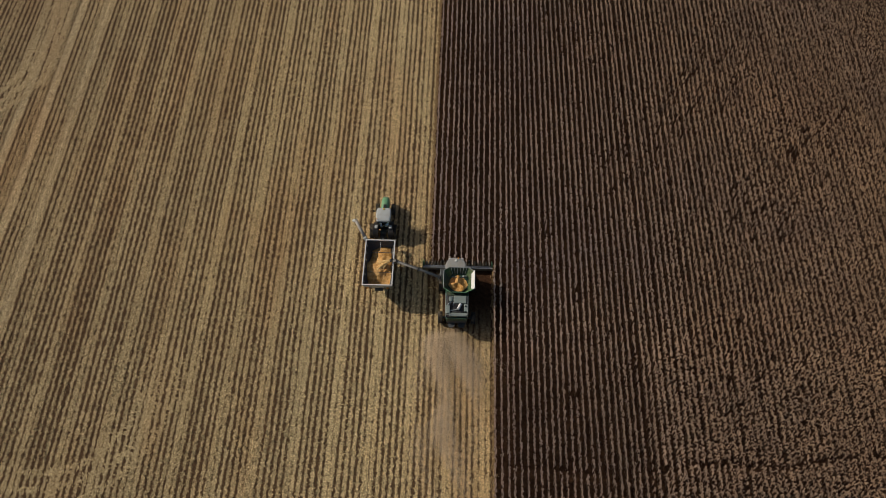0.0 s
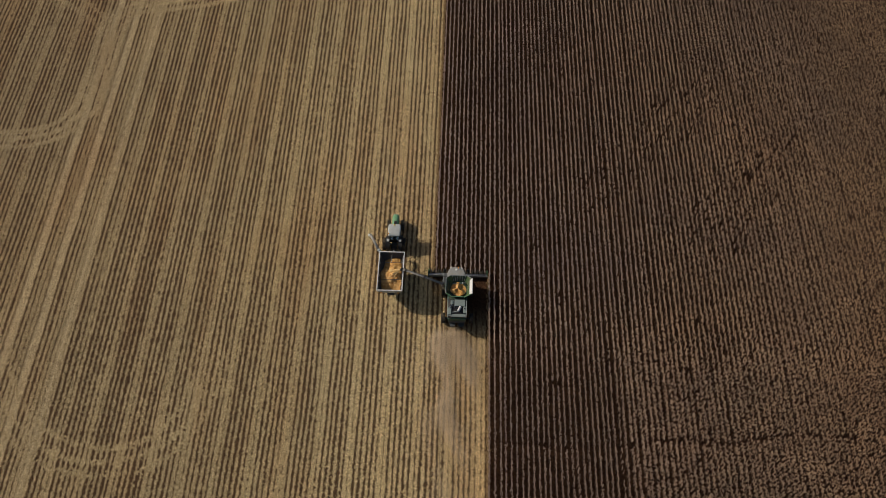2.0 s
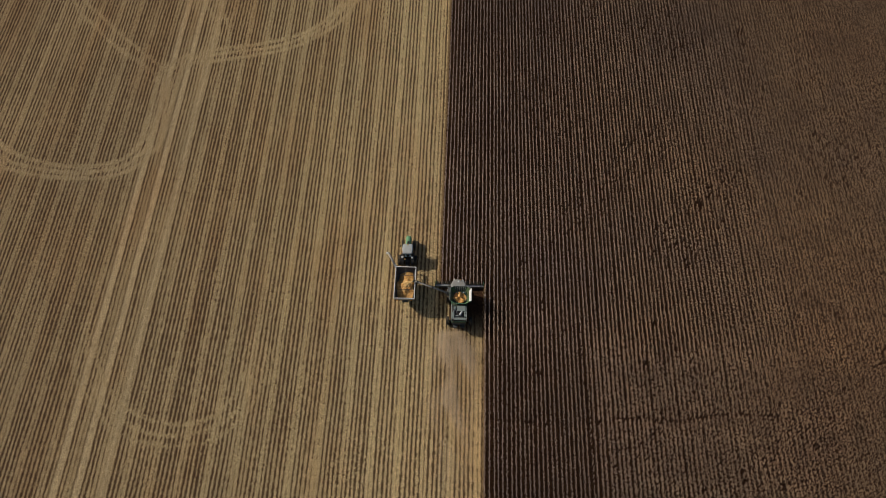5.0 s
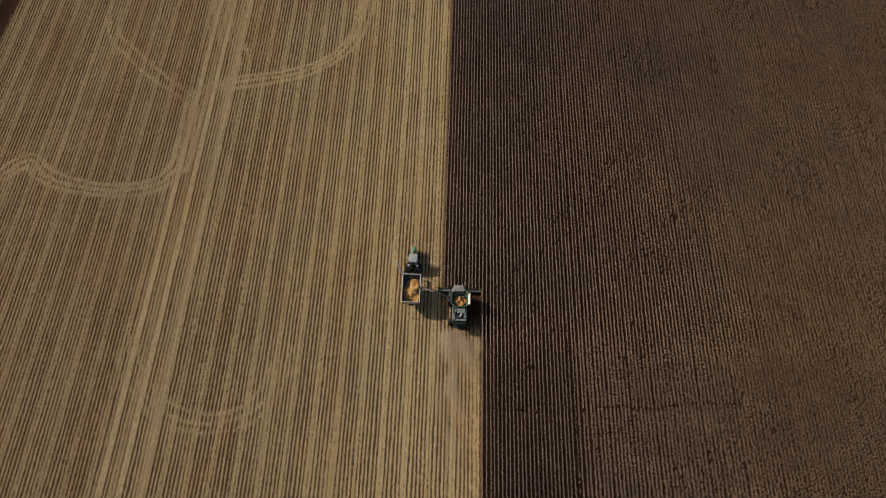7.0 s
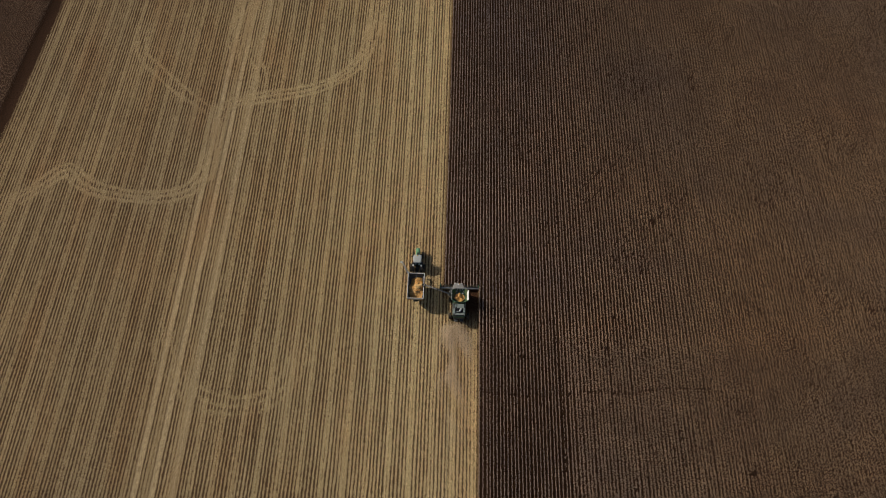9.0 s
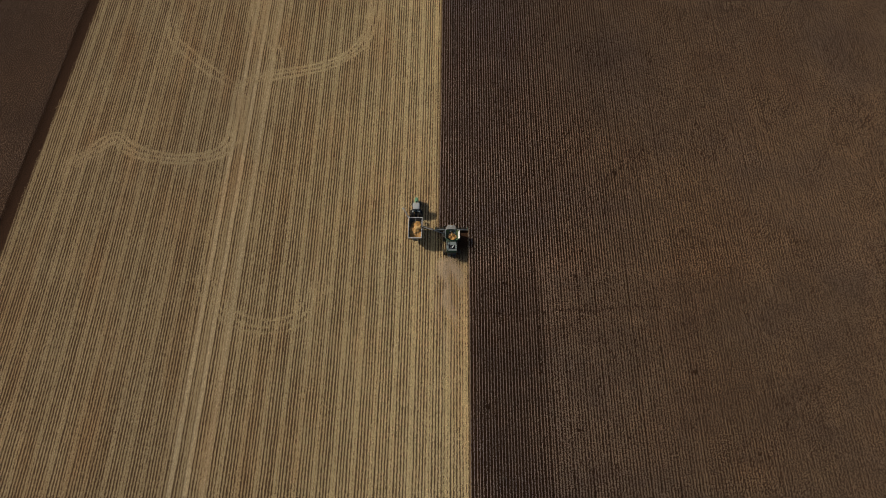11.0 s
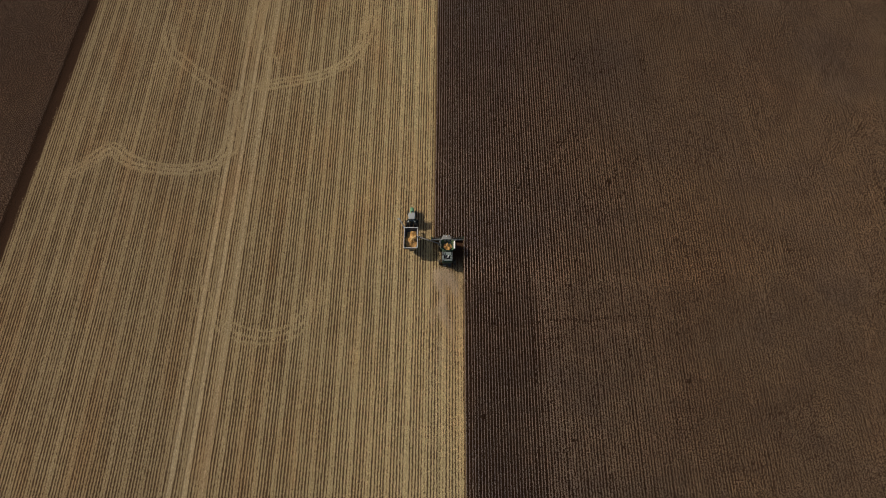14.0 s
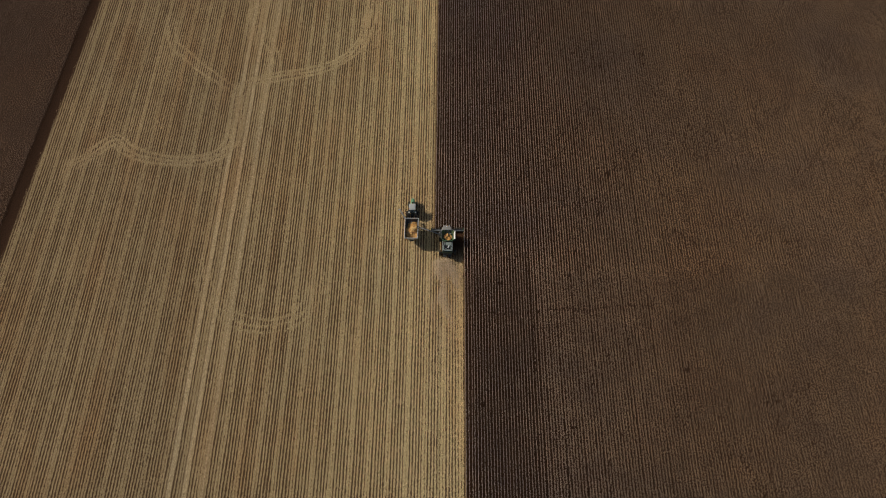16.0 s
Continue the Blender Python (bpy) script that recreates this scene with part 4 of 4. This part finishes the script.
def heap(name, label, centre, fit, peak, slope, size, lumps, runs=0.28):
    """Loose grain: a cone that ends against the walls round it."""
    bm = bmesh.new()
    rings, around = 20, 48
    rows = []
    for r in range(rings + 1):
        row = []
        for a in range(around):
            t = 2 * math.pi * a / around
            d = size * r / rings
            x, y = centre[0] + d * math.cos(t), centre[1] + d * math.sin(t)
            wob = noise.fractal(Vector((x, y, 1.0)) * 1.3, 1.0, 2.0, 4)
            lobe = 1.0 + runs * math.sin(3 * t + 0.6) + 0.16 * math.sin(5 * t + 2.0)     # runs of grain down the sides
            z = centre[2] + peak - slope * lobe * math.sqrt(d * d + 0.05) + lumps * wob
            row.append(bm.verts.new(fit(x, y, z)))
        rows.append(row)
    for one, two in zip(rows, rows[1:]):
        for a in range(around):
            b = (a + 1) % around
            bm.faces.new((one[a], two[a], two[b], one[b]))
    bmesh.ops.remove_doubles(bm, verts=bm.verts, dist=0.002)
    bmesh.ops.recalc_face_normals(bm, faces=bm.faces)
    tagged(link_mesh(name, bm, CORN, smooth=True), label, "grain", kind="stuff")


def in_cart(x, y, z):
    z = max(z, LOW_Z + 0.08)
    f = (z - LOW_Z) / (KNEE - LOW_Z) * 0.95 if z < KNEE else 0.95
    hx, hy = LOW_X + (HALF_X - LOW_X) * f - 0.08, LOW_Y + (HALF_Y - LOW_Y) * f - 0.08
    return (min(max(x, CART[0] - hx), CART[0] + hx), min(max(y, CART[1] - hy), CART[1] + hy), z)


def in_tank(x, y, z):
    z = max(z, 3.14)
    h = 1.20 + 0.55 * (z - 3.14)
    away = math.hypot(x - 0.15, y - 1.02)
    f = min(1.0, h / away) if away else 1.0
    return (0.15 + (x - 0.15) * f, 1.02 + (y - 1.02) * f, z)


# ---- the tractor ----
def build_tractor():
    trac = root("tractor", "green tractor with pale cab roof pulling a grain cart", "tractor", (-10.25, 11.75, 0))
    ring = [(-0.48, 1.05), (-0.52, 1.6), (-0.40, 2.0), (-0.15, 2.1), (0.15, 2.1), (0.40, 2.0), (0.52, 1.6), (0.48, 1.05)]
    hood = part("hood", loft([[(x * s, y, 1.05 + (z - 1.05) * t) for x, z in ring] for y, s, t in ((0.75, 1.0, 1.06), (2.4, 1.12, 1.0), (3.45, 1.06, 0.92), (3.76, 0.90, 0.78), (3.84, 0.70, 0.6))]), LIGHT_GREEN, trac, "", True)
    part("grille", boxed(-0.30, 0.30, 3.80, 3.90, 1.12, 1.60, bevel=0.03), BLACK, hood)
    for s in (-1, 1):
        part("head_lamp", boxed(s * 0.24 - 0.09, s * 0.24 + 0.09, 3.74, 3.88, 1.64, 1.76, bevel=0.02), WHITE, hood)
    part("hood_vent", boxed(-0.20, 0.20, 1.2, 2.3, 2.10, 2.14, bevel=0.01), BLACK, hood)
    part("front_weight", boxed(-0.42, 0.42, 3.86, 4.2, 0.62, 1.02, bevel=0.05), DARK_GREY, trac)
    part("chassis", boxed(-0.40, 0.40, -2.0, 3.75, 0.62, 1.08, bevel=0.04), DARK_GREY, trac)
    part("exhaust_stack", tubed((0.66, 1.05, 1.3), (0.66, 1.05, 3.1), 0.075), BLACK, trac)
    part("air_intake", tubed((-0.66, 1.05, 1.4), (-0.66, 1.05, 2.7), 0.07), BLACK, trac)
    # cab
    cab = part("cab", loft([[(x * s, y, z) for x, y in ((-0.80, -1.15), (0.80, -1.15), (0.88, 0.0), (0.72, 0.78), (-0.72, 0.78), (-0.88, 0.0))] for z, s in ((1.08, 0.95), (1.55, 1.0), (1.62, 1.0))]), BLACK, trac)
    glass = part("cab_glass", loft([[(x * s, y * s, z) for x, y in ((-0.80, -1.13), (0.80, -1.13), (0.88, 0.0), (0.70, 0.76), (-0.70, 0.76), (-0.88, 0.0))] for z, s in ((1.63, 0.985), (2.4, 1.0), (2.93, 0.97))]), GLASS, cab, "tinted cab windows")
    part("operator_seat", boxed(-0.27, 0.27, -0.65, -0.1, 1.63, 2.2, bevel=0.08), BLACK, cab)
    for x, y in ((-0.80, -1.13), (0.80, -1.13), (0.88, 0.0), (0.70, 0.76), (-0.70, 0.76), (-0.88, 0.0)):
        part("cab_pillar", tubed((x, y, 1.6), (x * 0.98, y * 0.98, 2.95), 0.05, segments=8), BLACK, cab)
    roof_ring = [(-0.95, -1.05), (-0.80, -1.25), (0.80, -1.25), (0.95, -1.05), (1.02, 0.0), (0.95, 0.75), (0.78, 0.95), (-0.78, 0.95), (-0.95, 0.75), (-1.02, 0.0)]
    roof = part("roof", loft([[(x * s, -0.15 + (y + 0.15) * s, z) for x, y in roof_ring] for z, s in ((2.94, 0.96), (3.02, 1.02), (3.14, 1.0), (3.22, 0.86), (3.25, 0.45))]), ROOF, cab, "pale grey tractor roof")
    part("antenna_dome", tubed((0.0, 0.72, 3.2), (0.0, 0.72, 3.32), 0.16, 0.10), YELLOW, roof)
    part("beacon", tubed((-0.85, -0.95, 3.18), (-0.85, -0.95, 3.36), 0.07, 0.06), AMBER, roof)
    for s in (-1, 1):
        arm = part("mirror_arm", railing([(s * 0.86, 0.6, 2.5), (s * 1.35, 0.85, 2.5)], 0.025), BLACK, cab)
        part("mirror", boxed(s * 1.43 - 0.10, s * 1.43 + 0.10, 0.82, 0.90, 2.25, 2.75, bevel=0.02), BLACK, arm)
        # arched fender over the rear wheel
        bow = []
        for k in range(9):
            a = math.pi * (0.10 + 0.80 * k / 8)
            bow.append([(s * x, -1.45 + 1.16 * math.cos(a) * g, 1.0 + 1.16 * math.sin(a) * g) for x, g in ((0.68, 1.0), (1.32, 1.0), (1.32, 1.05), (0.68, 1.05))])
        fender = part("fender", loft(bow), BLACK, trac)
        part("fender_lamp", boxed(s * 0.95 - 0.20, s * 0.95 + 0.20, -1.85, -1.35, 2.22, 2.38, bevel=0.05), ROOF, fender, "pale fender lamp housing")
        wheel(trac, s * 0.98, -1.45, 1.0, 0.50)
        wheel(trac, s * 1.56, -1.45, 1.0, 0.50)
        wheel(trac, s * 1.10, 2.45, 0.78, 0.52)
        part("fuel_tank", boxed(s * 0.66 - 0.22, s * 0.66 + 0.22, -0.35, 0.95, 0.65, 1.18, bevel=0.08), BLACK, trac)
        part("cab_step", boxed(s * 1.05 - 0.18, s * 1.05 + 0.18, 0.1, 0.55, 0.55, 0.60, bevel=0.01), DARK_GREY, trac)
        part("lift_arm", tubed((s * 0.42, -2.0, 0.75), (s * 0.50, -2.75, 0.62), 0.06, segments=8), DARK_GREY, trac)
    part("rear_axle", tubed((-1.75, -1.45, 1.0), (1.75, -1.45, 1.0), 0.12), DARK_GREY, trac)
    part("front_axle", tubed((-1.25, 2.45, 0.78), (1.25, 2.45, 0.78), 0.10), DARK_GREY, trac)
    part("rear_hitch", boxed(-0.28, 0.28, -2.55, -1.95, 0.55, 1.15, bevel=0.05), BLACK, trac)


def build_stream():
    """Grain falling from the auger's spout into the cart."""
    bm = bmesh.new()
    for i in range(46):
        # each strand leaves the spout and spreads out in a fan
        start = Vector((-8.70 + random.uniform(-0.06, 0.06), 3.53 + random.gauss(0, 0.07), 4.22 + random.gauss(0, 0.05)))
        far, aside = random.uniform(0.7, 1.9), random.gauss(-0.22, 0.34)
        points = []
        for k in range(7):
            u = k / 6 * random.uniform(0.96, 1.04)
            points.append(start + Vector((-far * u, aside * u * (0.4 + 0.6 * u), -0.06 * u - 0.58 * u * u)))
        thick = random.uniform(0.02, 0.055)
        for k, (p, q) in enumerate(zip(points, points[1:])):
            tube(bm, p, q, thick * (1 + 0.10 * k), thick * (1 + 0.10 * (k + 1)), segments=5)
    ob = link_mesh("grain_stream", bm, FALLING)
    tagged(ob, "golden maize grain pouring from spout onto the heap", "grain", kind="stuff")


def build_chaff():
    """Chaff and husk bits blown out behind the harvester, thinning as they settle."""
    n = 190000
    back = -4.5 - rng.gamma(1.25, 7.5, n)
    spread = 2.15 - 0.02 * (-4.8 - back)
    x = rng.normal(0, 1.0, n) * spread - 0.7
    back -= 0.10 * (x + 0.5) ** 2                  # the spreaders throw it out in a fan
    # it drifts in wisps
    wisp = np.sin(back * 0.55 + 1.1 * np.sin(x * 0.9)) + np.sin(x * 1.5 + back * 0.32 + 2.0)
    x += 0.5 * np.sin(back * 0.4)
    thick = rng.random(n) < np.clip(0.50 + 0.42 * wisp, 0.06, 1.0)
    x, back, spread = x[thick], back[thick], spread[thick]
    n = len(x)
    height = np.clip(1.6 - 0.05 * (-4.8 - back), 0.25, 1.6)
    z = rng.uniform(0.03, 1, n) ** 1.7 * height
    heading = rng.uniform(0, 2 * math.pi, n)
    size = rng.uniform(0.017, 0.037, n)[:, None]
    along = np.stack((np.cos(heading), np.sin(heading), rng.normal(0, 0.5, n)), 1) * size
    over = np.stack((-np.sin(heading), np.cos(heading), rng.normal(0, 0.5, n)), 1) * size * 0.5
    at = np.stack((x, back, z), 1)
    verts = np.stack((at - along, at + over, at + along, at - over), 1).reshape(-1, 3)
    verts[:, 2] = np.maximum(verts[:, 2], 0.01)
    ob = from_arrays("chaff", verts, np.arange(4 * n), np.full(n, 4), CHAFF)
    tagged(ob, "brown chaff and dust blown out behind the combine", "chaff", kind="stuff")


build_combine()
build_header()
build_cart()
build_tractor()
heap("grain_heap", "golden maize grain heaped in the grain cart", (-9.78, 3.42, 0), in_cart, 3.54, 0.36, 4.2, 0.16)
heap("grain_heap", "golden maize grain heaped in the combine tank", (0.02, 0.78, 0), in_tank, 4.0, 0.95, 1.3, 0.18, 0.55)
build_stream()
build_chaff()
